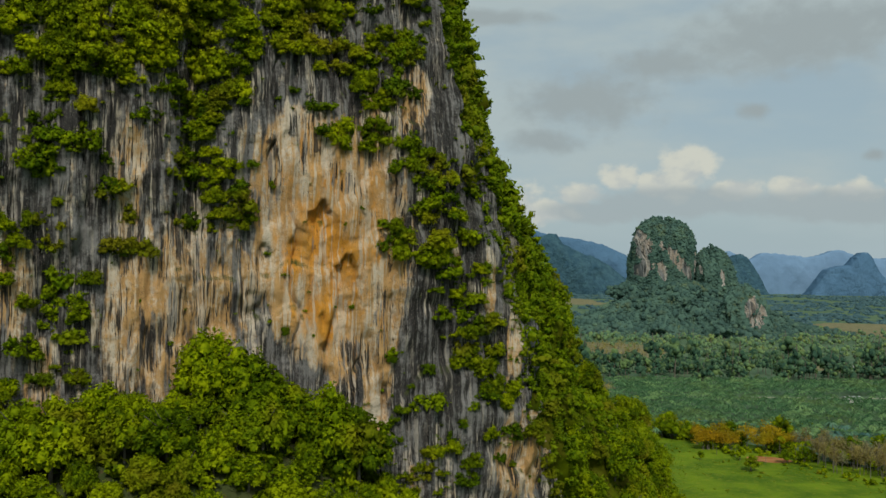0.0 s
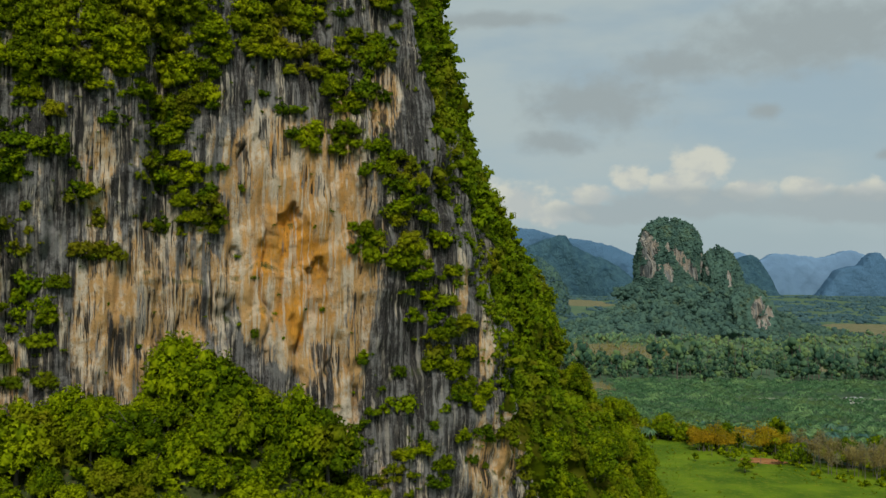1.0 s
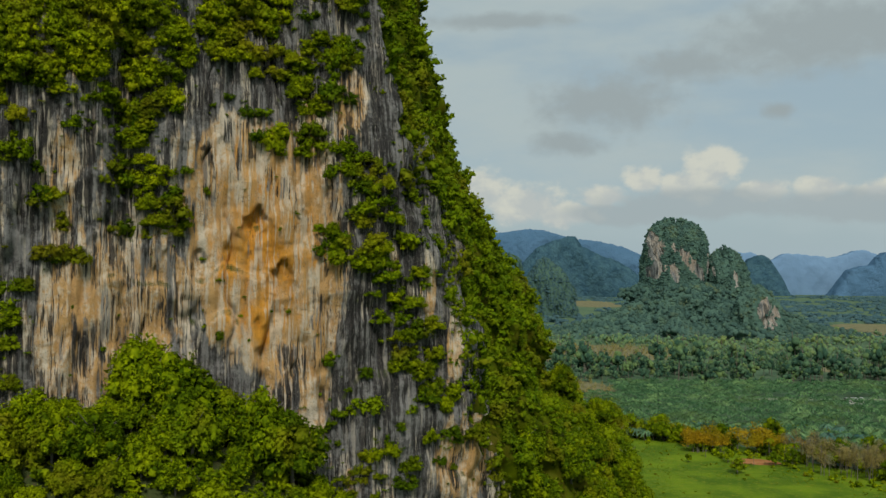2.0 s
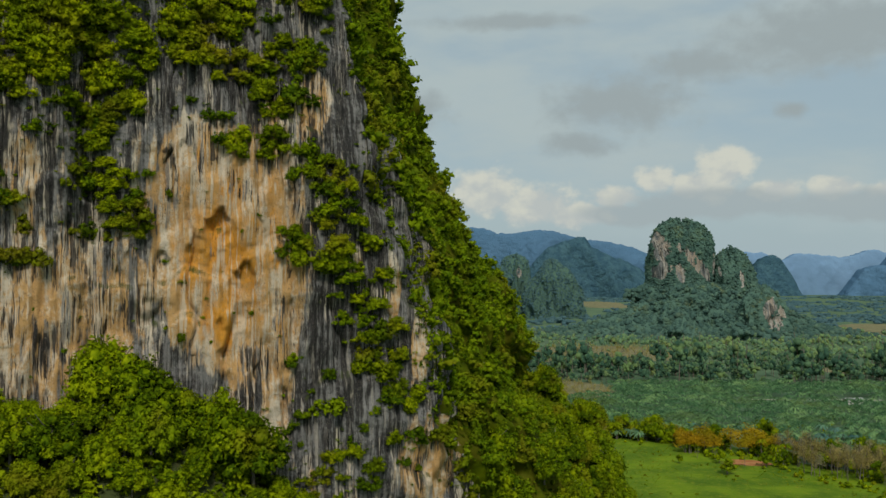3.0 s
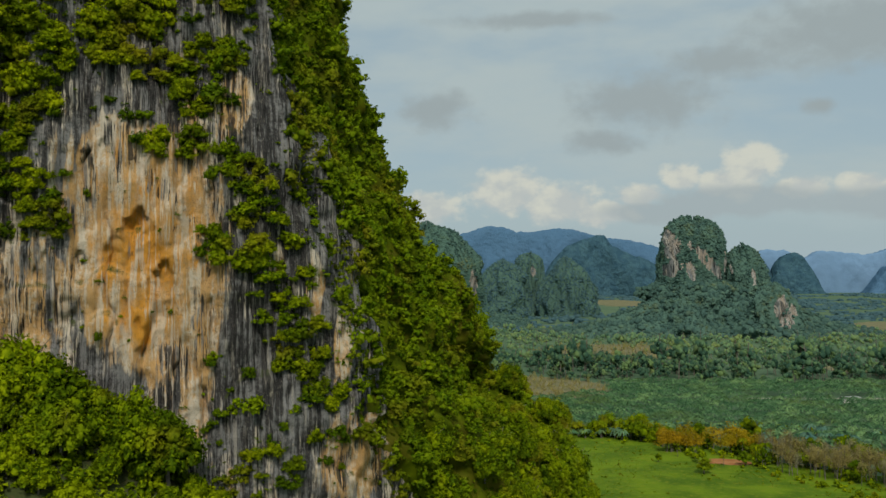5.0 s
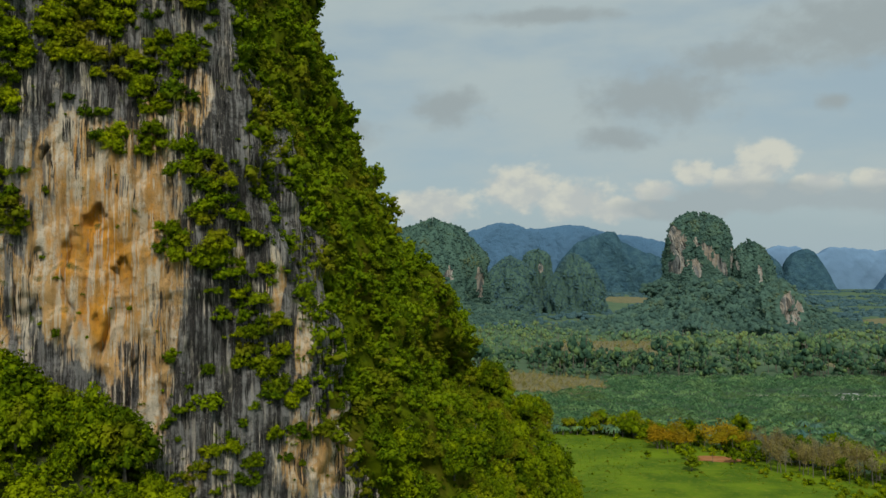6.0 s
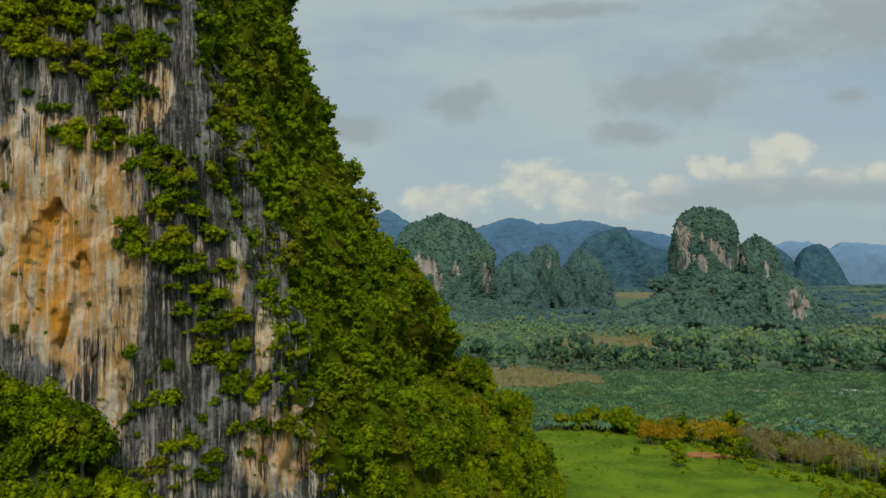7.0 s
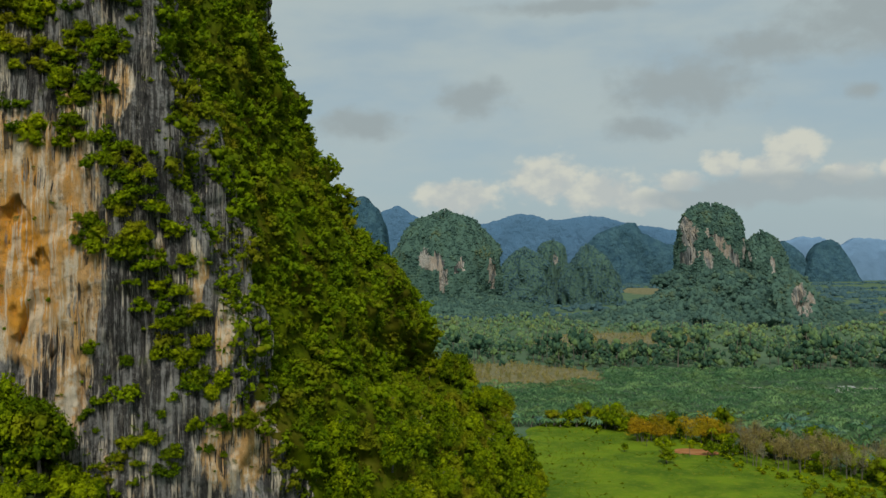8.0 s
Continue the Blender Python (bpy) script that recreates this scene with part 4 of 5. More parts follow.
for k in range(1500):
    p = SLOPE[int(rng.integers(0, STEPS - 2)), int(rng.choice(far_cols))] if k % 3 else PUSHED[tuple(a[0] for a in pick(side * smooth(70, 30, cz) * (cfl > 0.9) * (cy > 268), 1, rng))] - (0, 0, 1.5)
    if p[2] > -1 and all((p[0] - q[0]) ** 2 + (p[1] - q[1]) ** 2 + 0.5 * (p[2] - q[2]) ** 2 > 6.5 ** 2 for q in foot_places):
        foot_places.append(tuple(p))
    if len(foot_places) >= 120:
        break
plant(talus_kinds, foot_places, rng.uniform(0.7, 1.3, len(foot_places)), rng)
k_, i_ = rng.choice(far_cols, 160), rng.integers(0, STEPS - 2, 160)
keep = SLOPE[i_, k_, 2] > -1
r_, c_ = pick(side * smooth(75, 40, cz) * (cfl > 0.9) * (cy > 262), 90, rng)
low = PUSHED[r_, c_] - (0, 0, 1.0)
stuff("slope_wood", bake(foot_trees, np.concatenate([SLOPE[i_, k_][keep], low]), np.concatenate([rng.uniform(0.6, 1.2, keep.sum()), rng.uniform(0.6, 1.1, len(low))]), rng), (m_bark, m_leaf_big), "thick green wood on the slope below the cliff", "trees")
# ---- limestone towers and far hills ----
def karst(name, label, cx, cy, rx, ry, top, profile, seed, mat, scars=(), rough=0.12, n=130, rows=56, lean=0.0):
    """A steep hill: profile gives (height share, radius share) from foot to top. Returns the grid of its surface and where rock shows."""
    a = np.linspace(0, 2 * np.pi, n, endpoint=False)[None]
    v = 1 - (1 - np.linspace(0, 1, rows)[:, None]) ** 1.6
    hs, rs = zip(*profile)
    r = np.interp(v, hs, rs)
    X, Y = np.cos(a), np.sin(a)
    bump = 1 + rough * fbm(X * 2.2 + seed, Y * 2.2, v * 2.5, 4, seed) + 0.5 * rough * fbm(X * 6 + seed, Y * 6, v * 3.0, 3, seed + 9)
    x, y = cx + rx * r * X * bump + lean * v, cy + ry * r * Y * bump
    z = top * (v + 0.05 * v * fbm(X * 3 + seed, Y * 3, 0, 3, seed + 3)) + 0 * x
    p = np.stack([x, y, z - 2], -1)
    rock = np.zeros(p.shape[:2])
    for x0, z0, sx, sz, tilt in scars:
        u, w = (p[..., 0] - x0 - tilt * (z0 - p[..., 2])) / sx, (p[..., 2] - z0) / sz
        rock = np.maximum(rock, np.exp(-(u * u + w * w) ** 1.5) * (p[..., 1] < cy))
    rock = rock * (1 + 1.5 * fbm(p[..., 0] / 7, 0, p[..., 2] / 24, 4, seed + 5))
    kinds = (rock[:-1] < 0.3).ravel() * 1
    if kinds.all():
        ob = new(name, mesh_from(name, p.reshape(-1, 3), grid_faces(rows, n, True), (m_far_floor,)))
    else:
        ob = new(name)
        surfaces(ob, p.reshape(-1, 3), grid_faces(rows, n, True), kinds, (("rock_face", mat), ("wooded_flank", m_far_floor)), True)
    tagged(ob, label, "limestone hill")
    return ob, p, rock


def clothe(p, rock, n, rng, size, gap=0.35):
    """Places for trees on such a hill, away from bare rock."""
    area = np.linalg.norm(np.cross(np.roll(p, -1, 1)[:-1] - p[:-1], p[1:] - p[:-1]), axis=-1)
    w = area * (rock[:-1] < gap) * (p[:-1, :, 1] < p[..., 1].mean() + 25)
    w = w.ravel() / w.sum()
    i = rng.choice(len(w), n, p=w)
    return p[:-1].reshape(-1, 3)[i], size * rng.choice([0.6, 0.85, 1.1, 1.5], n, p=[0.3, 0.35, 0.25, 0.1])


TOWER = [(0, 1.0), (0.3, 0.98), (0.6, 0.95), (0.8, 0.89), (0.9, 0.78), (0.96, 0.58), (0.99, 0.3), (1, 0.03)]
DOME = [(0, 1.0), (0.25, 0.93), (0.5, 0.82), (0.7, 0.68), (0.85, 0.48), (0.95, 0.26), (1, 0.02)]
HEAD = [(0, 1.05), (0.5, 1.0), (0.7, 0.94), (0.82, 0.84), (0.9, 0.68), (0.96, 0.42), (1, 0.05)]
SKIRT = [(0, 1.0), (0.25, 0.82), (0.5, 0.64), (0.75, 0.46), (0.9, 0.3), (1, 0.02)]
far_bush = [with_slot(crown_shape(700 + k, 1.0, 1.0, 1, 7, 0.24, 1.0, 1, 1.0, 1.9)) for k in range(5)]
PLACES, SIZES, FAR_PLACES, FAR_SIZES = [], [], [], []


def hill(name, label, *args, trees=500, size=4.0, far=False, **kw):
    ob, p, rock = karst(name, label, *args, **kw)
    q, sz = clothe(p, rock, int(trees * 3.2), rng, size * 0.56)
    (FAR_PLACES if far else PLACES).append(q)
    (FAR_SIZES if far else SIZES).append(sz)
    return ob


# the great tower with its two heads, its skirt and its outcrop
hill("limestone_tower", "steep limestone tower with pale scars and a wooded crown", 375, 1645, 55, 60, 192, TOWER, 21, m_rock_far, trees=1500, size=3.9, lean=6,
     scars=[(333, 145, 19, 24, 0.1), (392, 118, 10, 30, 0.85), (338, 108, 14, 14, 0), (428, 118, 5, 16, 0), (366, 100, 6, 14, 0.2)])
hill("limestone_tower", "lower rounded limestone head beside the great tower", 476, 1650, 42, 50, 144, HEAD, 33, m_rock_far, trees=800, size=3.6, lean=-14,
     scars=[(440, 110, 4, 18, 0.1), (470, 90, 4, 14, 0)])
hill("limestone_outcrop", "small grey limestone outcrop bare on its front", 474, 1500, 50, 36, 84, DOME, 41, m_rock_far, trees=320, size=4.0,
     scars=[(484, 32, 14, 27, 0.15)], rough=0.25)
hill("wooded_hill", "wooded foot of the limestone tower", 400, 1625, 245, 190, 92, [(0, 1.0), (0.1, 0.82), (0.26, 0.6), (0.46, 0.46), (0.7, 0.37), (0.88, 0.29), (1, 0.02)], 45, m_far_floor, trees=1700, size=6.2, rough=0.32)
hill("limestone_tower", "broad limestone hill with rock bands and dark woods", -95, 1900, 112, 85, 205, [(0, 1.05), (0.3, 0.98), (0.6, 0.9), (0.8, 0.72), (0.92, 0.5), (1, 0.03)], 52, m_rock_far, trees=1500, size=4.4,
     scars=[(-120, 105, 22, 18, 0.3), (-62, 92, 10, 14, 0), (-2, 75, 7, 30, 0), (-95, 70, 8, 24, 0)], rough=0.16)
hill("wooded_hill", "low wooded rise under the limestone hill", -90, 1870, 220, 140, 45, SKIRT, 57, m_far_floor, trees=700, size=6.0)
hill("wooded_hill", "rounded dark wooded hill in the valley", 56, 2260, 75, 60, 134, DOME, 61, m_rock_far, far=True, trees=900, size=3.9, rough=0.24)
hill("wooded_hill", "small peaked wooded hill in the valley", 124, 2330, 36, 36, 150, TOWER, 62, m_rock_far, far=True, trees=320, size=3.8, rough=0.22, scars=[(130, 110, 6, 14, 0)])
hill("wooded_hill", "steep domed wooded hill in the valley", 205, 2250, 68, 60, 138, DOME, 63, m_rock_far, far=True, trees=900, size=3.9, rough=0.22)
stuff("far_hill_woods", bake(far_bush, np.concatenate(FAR_PLACES), np.concatenate(FAR_SIZES), rng, 0.15), (m_far_hazy,), "haze-blue woods on the farther hills", "trees")
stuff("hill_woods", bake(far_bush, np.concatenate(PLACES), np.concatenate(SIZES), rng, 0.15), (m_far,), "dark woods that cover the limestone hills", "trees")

# the air's haze is painted as base colour, paler on the farthest range
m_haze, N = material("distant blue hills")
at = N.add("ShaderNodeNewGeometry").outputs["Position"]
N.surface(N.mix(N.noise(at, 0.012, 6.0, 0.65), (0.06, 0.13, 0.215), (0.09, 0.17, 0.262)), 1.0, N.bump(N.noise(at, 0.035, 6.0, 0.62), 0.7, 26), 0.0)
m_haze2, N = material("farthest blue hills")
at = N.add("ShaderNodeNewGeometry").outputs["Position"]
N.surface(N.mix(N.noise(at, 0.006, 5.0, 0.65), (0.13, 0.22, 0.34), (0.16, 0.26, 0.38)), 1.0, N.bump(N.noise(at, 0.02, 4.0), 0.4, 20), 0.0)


def ridge(name, label, points, y, depth, seed, mat, jag=0.03, tall=1.0):
    """A far range whose crest passes through the points (x, z)."""
    xs, zs = zip(*points)
    x = np.linspace(xs[0], xs[-1], 300)
    crest = np.interp(x, xs, zs) * tall
    for _ in range(20):
        crest[1:-1] = 0.25 * crest[:-2] + 0.5 * crest[1:-1] + 0.25 * crest[2:]
    crest = crest * (1 + jag * fbm(x / 90, 0, 0, 4, seed)) + 3.0 * fbm(x / 38, 0, 0, 3, seed + 4) + 1.6 * fbm(x / 11, 0, 0, 2, seed + 14)
    rows = 16
    t = np.linspace(0, 1, rows)[:, None]
    prof = np.sin(t * np.pi / 2) ** 0.7
    Z = crest[None] * prof * (1 - 0.12 * np.abs(fbm(x[None] / 60, t * 3, 0, 3, seed + 8)) * (1 - t))
    Y = y - depth * (1 - t) + 0.35 * depth * fbm(x[None] / 110, t * 2, 3, 3, seed + 6) * (1 - t)
    p = np.stack([np.broadcast_to(x[None], Z.shape), Y + 0 * Z, Z - 3], -1)
    back = p[::-1].copy()
    back[..., 1] = 2 * y + 60 - back[..., 1] * 1.0 + 5
    p = np.concatenate([p, back[1:]])
    ob = new(name, mesh_from(name, p.reshape(-1, 3), grid_faces(len(p), 300), (mat,)))
    return tagged(ob, label, "backdrop hills", kind="structure")


# nearer backdrop hills: a weaker, greener haze tint in the base colour
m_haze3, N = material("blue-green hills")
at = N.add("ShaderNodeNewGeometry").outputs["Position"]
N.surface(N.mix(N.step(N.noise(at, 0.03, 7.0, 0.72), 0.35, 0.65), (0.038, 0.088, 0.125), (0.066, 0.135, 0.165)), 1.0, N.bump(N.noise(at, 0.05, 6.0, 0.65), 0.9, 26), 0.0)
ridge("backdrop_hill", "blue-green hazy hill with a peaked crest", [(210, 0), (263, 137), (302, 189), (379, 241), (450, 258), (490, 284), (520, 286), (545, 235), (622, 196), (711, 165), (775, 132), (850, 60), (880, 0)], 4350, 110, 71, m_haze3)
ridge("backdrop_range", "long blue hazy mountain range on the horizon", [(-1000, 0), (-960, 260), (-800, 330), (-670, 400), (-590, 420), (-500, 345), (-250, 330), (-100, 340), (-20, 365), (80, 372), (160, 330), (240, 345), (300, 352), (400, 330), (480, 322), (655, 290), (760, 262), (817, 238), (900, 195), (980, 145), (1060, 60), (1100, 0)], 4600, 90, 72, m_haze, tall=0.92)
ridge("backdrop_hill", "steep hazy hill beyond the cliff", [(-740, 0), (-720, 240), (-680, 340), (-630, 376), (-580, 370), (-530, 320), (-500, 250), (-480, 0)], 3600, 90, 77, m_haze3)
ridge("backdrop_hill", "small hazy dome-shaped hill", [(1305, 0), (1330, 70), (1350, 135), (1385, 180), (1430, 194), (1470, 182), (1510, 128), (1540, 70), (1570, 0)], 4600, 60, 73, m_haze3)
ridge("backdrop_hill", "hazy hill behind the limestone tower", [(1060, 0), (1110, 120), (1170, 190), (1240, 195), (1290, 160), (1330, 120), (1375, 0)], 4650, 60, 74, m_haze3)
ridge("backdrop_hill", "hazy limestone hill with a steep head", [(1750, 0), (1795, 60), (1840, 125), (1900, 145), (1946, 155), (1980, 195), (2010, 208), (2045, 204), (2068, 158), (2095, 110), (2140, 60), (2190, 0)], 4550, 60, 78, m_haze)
ridge("backdrop_range", "haze-pale farthest mountains on the horizon", [(1200, 0), (1260, 200), (1420, 215), (1560, 190), (1700, 205), (1850, 190), (2000, 220), (2200, 180), (2500, 190), (2520, 0)], 4780, 40, 75, m_haze2, 0.06)

# ---- the valley: plantation, woods, single trees, a house ----
def palm_shape(seed, height, fronds, length, segs=4):
    r = np.random.default_rng(seed)
    verts, faces, normals = [], [], []
    for k in range(fronds):
        a = 2.4 * k + r.uniform(-0.2, 0.2)
        rise = r.uniform(0.1, 1.0)
        out = np.array([math.cos(a), math.sin(a), 0])
        sidew = np.array([-math.sin(a), math.cos(a), 0])
        t = np.linspace(0, 1, segs + 1)
        c = np.outer(t * length * (0.55 + 0.45 * (1 - rise * 0.5)), out)
        c[:, 2] = height + length * (rise * 1.1 * t - (0.55 + 0.6 * rise) * t * t)
        w = (0.1 + 0.36 * np.sin(np.pi * np.clip(t * 0.85 + 0.12, 0, 1)))[:, None]
        l, rr = c + sidew * w + (0, 0, -0.22), c - sidew * w + (0, 0, -0.22)
        at = len(verts) * 3 * (segs + 1)
        verts.append(np.stack([l, c, rr], 1).reshape(-1, 3))
        up = out * 0.9 + np.array([0, 0, 0.55])
        normals.append(np.stack([np.tile(up + 0.5 * sidew, (segs + 1, 1)), np.tile(up, (segs + 1, 1)), np.tile(up - 0.5 * sidew, (segs + 1, 1))], 1).reshape(-1, 3))
        for q in range(segs):
            for e in (0, 1):
                k0 = at + 3 * q + e
                faces += [(k0, k0 + 1, k0 + 4), (k0, k0 + 4, k0 + 3)] if segs > 3 else [(k0, k0 + 1, k0 + 4 - e)]
    n = np.concatenate(normals)
    return np.concatenate(verts), np.array(faces), n / np.linalg.norm(n, axis=1, keepdims=True)


def palm_kind(seed):
    root = thing("oil_palm", "oil palm with arching dark green fronds in a plantation", "palm", "oil palms of the plantation")
    part("trunk", tube([(0, 0, 0), (0.1, 0, 2.4), (0.1, 0.1, 4.8)], [0.45, 0.36, 0.34], 6), m_bark, root)
    part("crown", palm_shape(seed, 4.8, 24, 5.2), m_palm, root)
    return root


PLOT = [(-40, 700), (60, 590), (150, 575), (215, 560), (300, 500), (420, 560), (560, 800), (540, 860), (120, 870), (-60, 850)]
row, col = np.meshgrid(np.arange(60), np.arange(90), indexing="ij")
px = -60 + 8.6 * col + 4.3 * (row % 2) + rng.normal(size=row.shape) * 0.5
py = 490 + 7.4 * row + rng.normal(size=row.shape) * 0.5
keep = inside(PLOT, px, py) & ~inside(STUBBLE, px, py) & ~((py > 758) & (py < 784) & (px > 240) & (px < 490)) & ~((np.abs(px - 322) < 16) & (np.abs(py - 749) < 12)) & (rng.random(px.shape) > 0.05)
px, py = px[keep], py[keep]
order = np.argsort(np.hypot(px - 60, py))
px, py = px[order], py[order]
near = 260
palms = [palm_kind(800 + k) for k in range(4)]
plant(palms, [(a, b, 0) for a, b in zip(px[:near], py[:near])], rng.uniform(0.85, 1.2, near), rng)
palm_far = [with_slot(palm_shape(820 + k, 4.8, 20, 5.4, 3)) for k in range(4)]
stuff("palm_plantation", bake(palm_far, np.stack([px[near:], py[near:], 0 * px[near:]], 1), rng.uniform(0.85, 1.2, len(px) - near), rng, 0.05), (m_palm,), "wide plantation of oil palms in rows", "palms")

# woods of the valley floor, thinning into scattered trees
def scatter(n, x0, x1, y0, y1):
    return rng.uniform(x0, x1, n), rng.uniform(y0, y1, n)


wood = [tree_shape(900 + k, 11.0, 0.35, (6.2, 7.0, 9, 10, 0.48, 0.88, 1, 0.4, 0.95), 3.6, 0) for k in range(6)]
wood_far = [tree_shape(910 + k, 9.0, 0.35, (5.4, 6.0, 3, 9, 0.6, 0.9, 1, 0.8, 1.1), 2.8, 0) for k in range(6)]
tall = [tree_shape(920 + k, 21.0, 0.4, (6.6, 8.8, 15, 13, 0.5, 0.84, 1, 0.2, 0.92), 10.0, 2) for k in range(4)]
SKIP = (STUBBLE, STUBBLE_FAR, STUBBLE_EAST, CLEARING_EAST)
wx, wy = scatter(5600, -160, 900, 868, 1720)
dens = smooth(-0.25, 0.15, fbm(wx / 90, wy / 60, 0, 3, 101)) * 0.6 + 0.3 + 0.25 * (wy > 1130)
keep = (rng.random(len(wx)) < dens) & (~np.any([inside(o, wx, wy) for o in SKIP], 0) | (rng.random(len(wx)) < 0.12)) & (wx < 0.62 * wy + 60)
wx, wy = wx[keep], wy[keep]
for shapes, part_of in ((wood, wy < 1130), (wood_far, wy >= 1130)):
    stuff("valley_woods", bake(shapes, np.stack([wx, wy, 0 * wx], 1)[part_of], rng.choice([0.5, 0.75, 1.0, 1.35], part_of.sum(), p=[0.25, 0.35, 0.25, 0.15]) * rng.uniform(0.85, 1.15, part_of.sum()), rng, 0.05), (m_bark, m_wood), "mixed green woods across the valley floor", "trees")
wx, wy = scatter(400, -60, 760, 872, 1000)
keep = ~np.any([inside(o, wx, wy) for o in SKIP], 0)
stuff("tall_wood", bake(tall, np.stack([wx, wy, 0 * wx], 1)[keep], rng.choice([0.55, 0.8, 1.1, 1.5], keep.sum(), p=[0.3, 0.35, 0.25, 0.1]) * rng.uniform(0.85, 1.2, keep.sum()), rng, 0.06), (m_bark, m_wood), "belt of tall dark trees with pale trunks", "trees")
lump = [with_slot(crown_shape(940 + k, 12.0, 7.0, 3, 5, 1.5, 1.0, 1, 1.0)) for k in range(4)]
wx, wy = scatter(4200, -500, 2000, 1650, 4300)
keep = (np.abs(wx) < 0.62 * wy + 80) & ~inside(CLEARING, wx, wy) & ~inside(CLEARING_EAST, wx, wy) & (fbm(wx / 200, wy / 200, 0, 3, 111) > -0.35)
stuff("far_woods", bake(lump, np.stack([wx, wy, 0 * wx], 1)[keep], rng.uniform(0.8, 1.5, keep.sum()) * 1.3, rng, 0.05), (m_far_hazy,), "far dark woods towards the hills", "trees")

tall_palms = []
for k in range(2):
    root = thing("palm", "slender tall palm with yellowing fronds near the bare clay", "palm", "palms by the clay")
    part("trunk", tube([(0, 0, 0), (0.2, 0, 4), (0.3, 0.2, 8.2)], [0.24, 0.18, 0.16], 6), m_bark, root)
    part("crown", palm_shape(840 + k, 8.2, 16, 3.8), m_leaf_brow, root)
    tall_palms.append(root)
plant(tall_palms, [(171, 503, 0), (190, 512, 0), (193, 507, 0), (186, 524, 0), (160, 520, 0), (152, 527, 0)], [0.6, 1.0, 1.15, 1.1, 0.8, 0.6], rng)

# scrub between the meadow, the plantation and the stand of bare trees
scrub = [with_slot(crown_shape(1000 + k, 2.0, 1.7, 4, 12, 0.4)) for k in range(5)]
wx, wy = scatter(1900, 95, 380, 380, 640)
keep = ~inside(GRASS, wx, wy) & ~inside(CLAY, wx, wy) & (fbm(wx / 22, wy / 22, 0, 3, 131) > -0.15) & (rng.random(1900) < 0.8)
stuff("scrub", bake(scrub, np.stack([wx, wy, 0 * wx], 1)[keep], rng.uniform(0.6, 1.9, keep.sum()), rng), (m_leaf_big,), "green scrub between meadow and plantation", "shrubs")

# trees and bushes round the meadow
valley_kinds = tree_kind("valley_tree", "round-crowned green tree beside the meadow", "tree", "trees round the meadow", 4, 950, (5.2, 0.24, 2.4), (4.6, 5.0, 16, 40, 0.36, 0.78), m_leaf_big, 2.2)
spots = [(rng.uniform(205, 310), rng.uniform(385, 432), rng.uniform(0.45, 0.95)) for k in range(60)]
spots += [(157, 484, 1.3), (139, 512, 0.6), (182, 503, 1.1), (190, 500, 1.2), (160, 512, 1.0)]
for k in range(95):
    t = rng.uniform(0, 1)
    bx, by = np.interp(t, [0, 0.3, 0.55, 0.75, 1], [96, 140, 165, 200, 245]), np.interp(t, [0, 0.3, 0.55, 0.75, 1], [585, 568, 545, 505, 420])
    spots.append((bx + rng.uniform(-3, 26), by + rng.uniform(0, 24), rng.choice([0.6, 0.9, 1.3, 1.9], p=[0.3, 0.3, 0.25, 0.15]) * rng.uniform(0.85, 1.15)))
plant(valley_kinds, [(a, b, 0) for a, b, c in spots], [c for a, b, c in spots], rng)
rust = tree_kind("rusty_tree", "tree with rusty orange-brown foliage", "tree", "rusty trees", 3, 970, (8.0, 0.2, 2.6), (4.8, 5.0, 18, 75, 0.32, 0), m_rust, 4.4)
spots = [(rng.uniform(148, 205), 0, rng.uniform(0.9, 1.5)) for k in range(34)]
plant(rust, [(a, 548 - 0.25 * (a - 148) + rng.uniform(-8, 10), 0) for a, b, c in spots], [c for a, b, c in spots], rng)
bare = tree_kind("bare_tree", "slender leafless pale tree in a stand", "tree", "bare pale trees", 4, 980, (11.0, 0.16, 1.8), (2.8, 5.4, 16, 62, 0.2, 0), m_twig, 5.0)
places = [(rng.uniform(196, 330), rng.uniform(0, 1)) for k in range(240)]
places = [(a, 478 - 0.85 * (a - 200) * (a < 260) - 51 * (a >= 260) + 55 * b, 0) for a, b in places]
plant(bare, places, rng.uniform(0.95, 1.4, len(places)), rng)
grove = [with_slot(joined([tube([(0, 0, 0), (0.2, 0.1, 6)], [0.16, 0.08], 3), crown_shape(996 + k, 2.6, 5.6, 9, 12, 0.36, 0)])) for k in range(4)]
for plot, n, high in ((STUBBLE, 560, 1.0), (STUBBLE_FAR, 420, 1.1)):
    edge = np.array(plot)
    wx, wy = scatter(n, *edge[:, 0][[edge[:, 0].argmin(), edge[:, 0].argmax()]], *edge[:, 1][[edge[:, 1].argmin(), edge[:, 1].argmax()]])
    keep = inside(plot, wx, wy)
    stuff("bare_grove", bake(grove, np.stack([wx, wy, 0 * wx], 1)[keep], rng.uniform(0.6, high, keep.sum()), rng), (m_twig,), "pale brown stand of leafless young trees", "trees")
tuft2 = [with_slot(crown_shape(990 + k, 1.0, 0.7, 4, 9, 0.4, 0)) for k in range(3)]
wx, wy = scatter(4200, 80, 300, 380, 585)
keep = inside(MEADOW, wx, wy) & (fbm(wx / 18, wy / 18, 0, 2, 121) > -0.2)
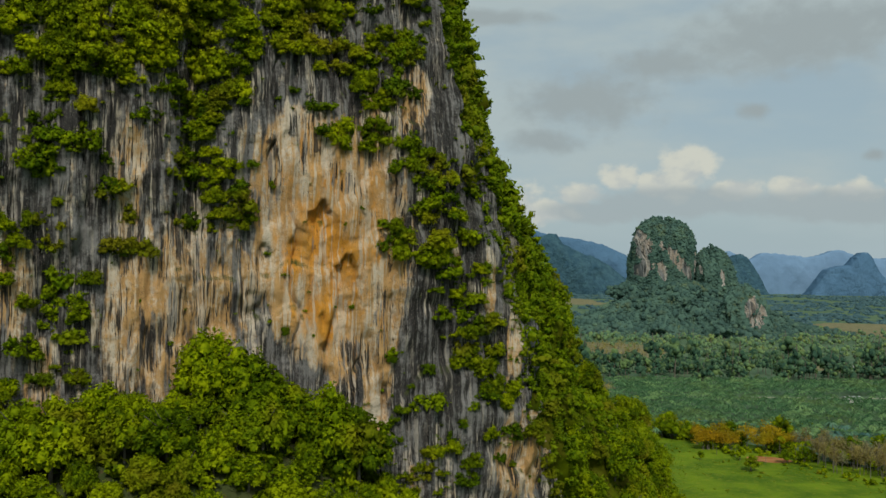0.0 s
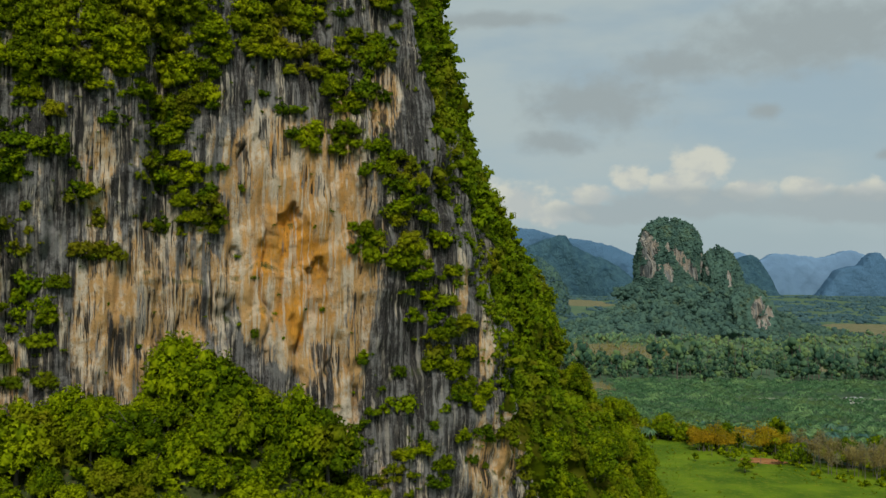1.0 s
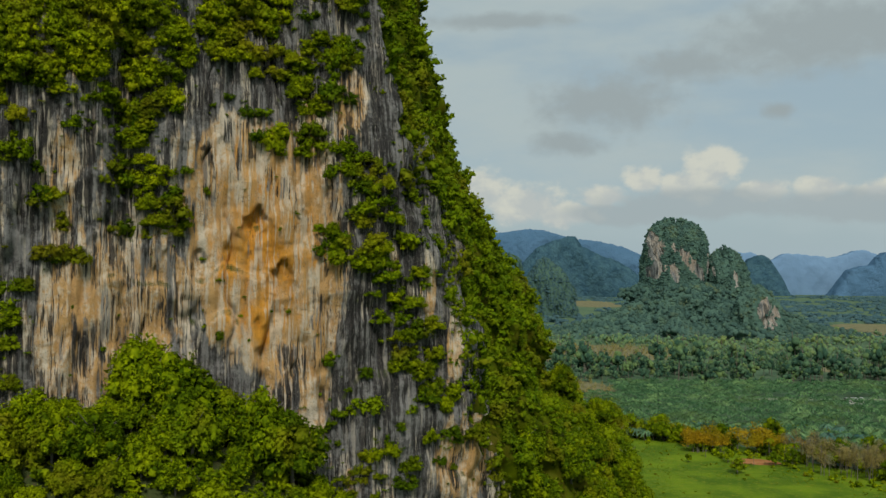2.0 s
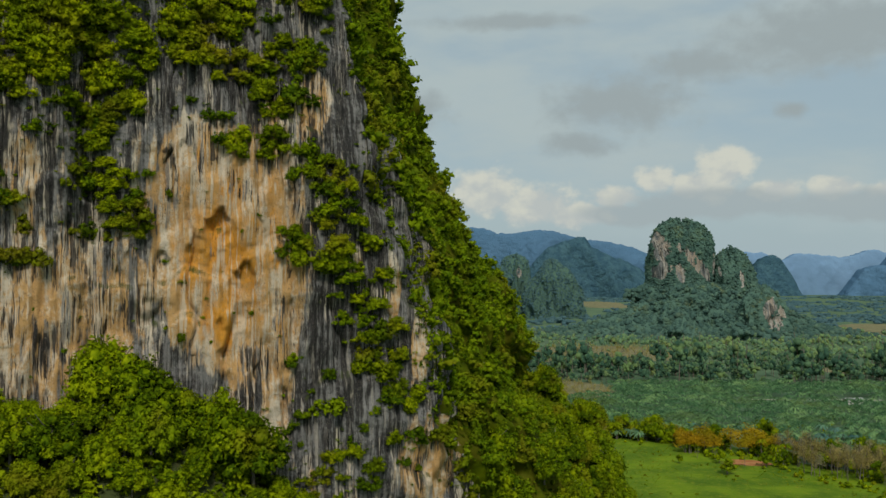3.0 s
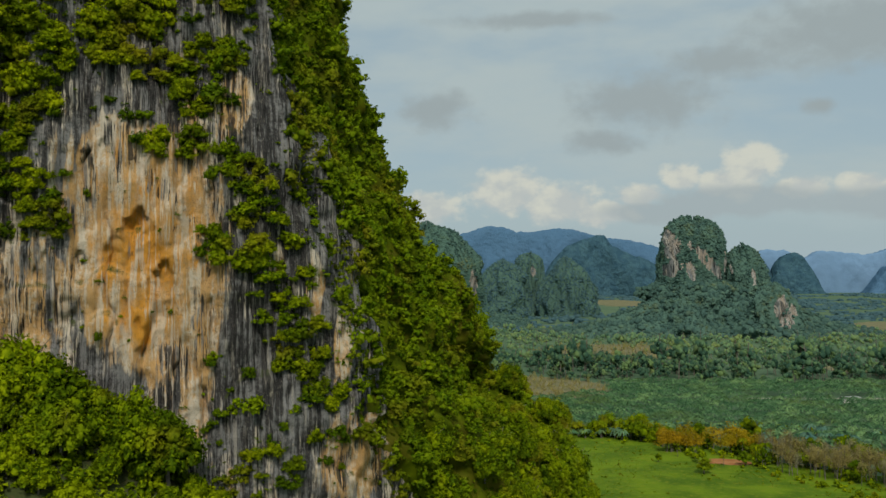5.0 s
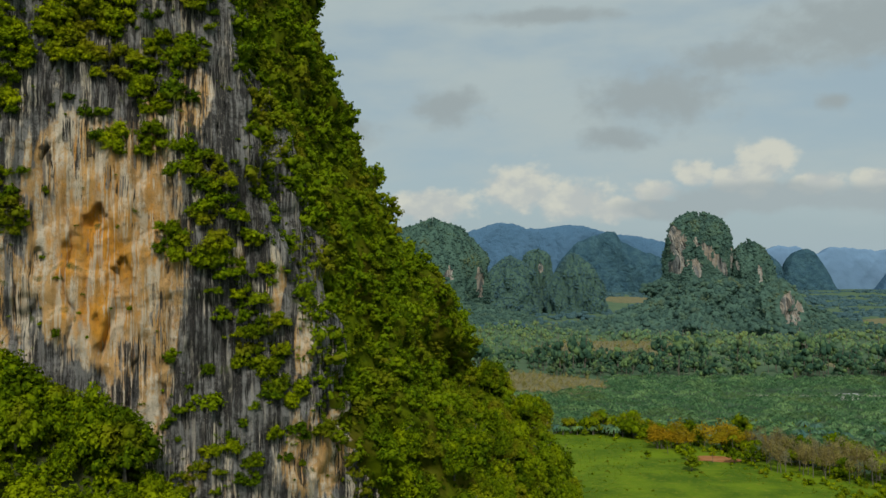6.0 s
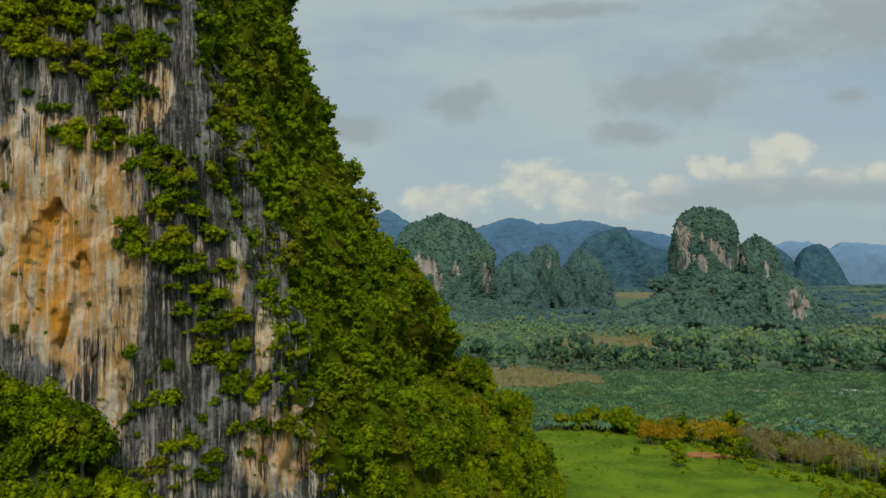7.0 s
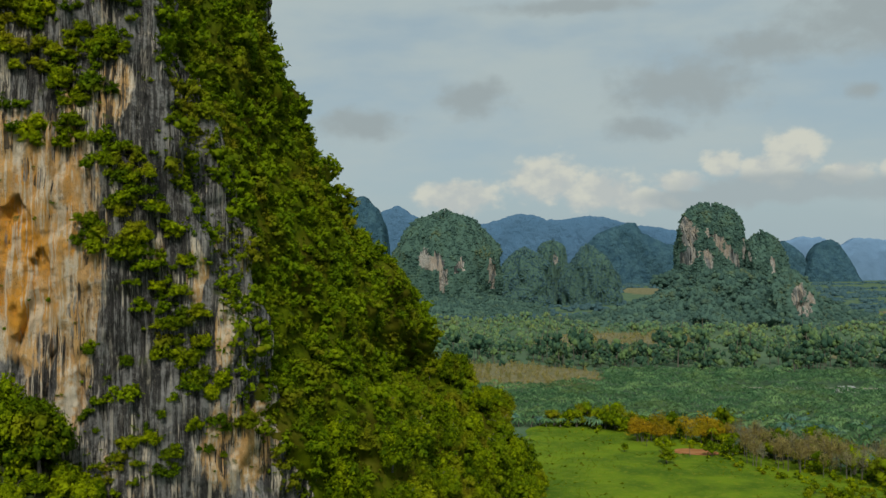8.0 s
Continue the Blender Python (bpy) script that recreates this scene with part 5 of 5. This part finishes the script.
stuff("meadow_tufts", bake(tuft2, np.stack([wx, wy, 0.1 + 0 * wx], 1)[keep], rng.choice([0.35, 0.6, 1.1], keep.sum(), p=[0.78, 0.19, 0.03]), rng), (m_weed,), "low weeds and grass tufts in the meadow", "tufts")


def box(x0, x1, y0, y1, z0, z1):
    v = np.array([(x, y, z) for z in (z0, z1) for x, y in ((x0, y0), (x1, y0), (x1, y1), (x0, y1))], float)
    return v, np.array([(3, 2, 1, 0), (4, 5, 6, 7), (0, 1, 5, 4), (1, 2, 6, 5), (2, 3, 7, 6), (3, 0, 4, 7)])


def gable(x0, x1, y0, y1, z, rise, thick=0.15):
    """A low pitched roof of two thick sheets."""
    ym = (y0 + y1) / 2
    a = np.array([(x, y, h) for x in (x0, x1) for y, h in ((y0, z), (ym, z + rise), (y1, z), (y1, z - thick), (ym, z + rise - thick), (y0, z - thick))], float)
    f = [(0, 6, 7, 1), (1, 7, 8, 2), (2, 8, 9, 3), (3, 9, 10, 4), (4, 10, 11, 5), (5, 11, 6, 0), (0, 1, 4, 5), (1, 2, 3, 4), (6, 11, 10, 7), (7, 10, 9, 8)]
    return a, np.array(f)


def house(x, y, turn, w, d, label):
    root = thing("house", label, "house", "houses in the valley")
    wall = part("wall", box(-w / 2, w / 2, -d / 2, d / 2, 0, 3.2), m_paint, root)
    part("roof", gable(-w / 2 - 0.7, w / 2 + 0.7, -d / 2 - 0.8, d / 2 + 0.8, 3.3, 1.5), m_tin, root, "pale sheet roof")
    for k in range(3):
        wx = -w / 2 + w * (k + 0.5) / 3
        low = 1.0 if k != 1 else 0.0
        opening = part("window" if k != 1 else "door", box(wx - 0.6, wx + 0.6, -d / 2 - 0.06, -d / 2 + 0.05, low, 2.2), m_pane, root)
        part("frame", box(wx - 0.75, wx + 0.75, -d / 2 - 0.12, -d / 2 + 0.02, 2.2, 2.35), m_paint, opening)
        if k != 1:
            part("sill", box(wx - 0.75, wx + 0.75, -d / 2 - 0.16, -d / 2 + 0.02, 0.9, 1.0), m_paint, opening)
    root.matrix_basis = pose(x, y, 0, 0, 0, turn)


house(322, 749, 10, 13, 7, "low white house with a pale sheet roof among palms")
house(438, 1000, -15, 11, 7, "small pale farmhouse by a cleared plot")
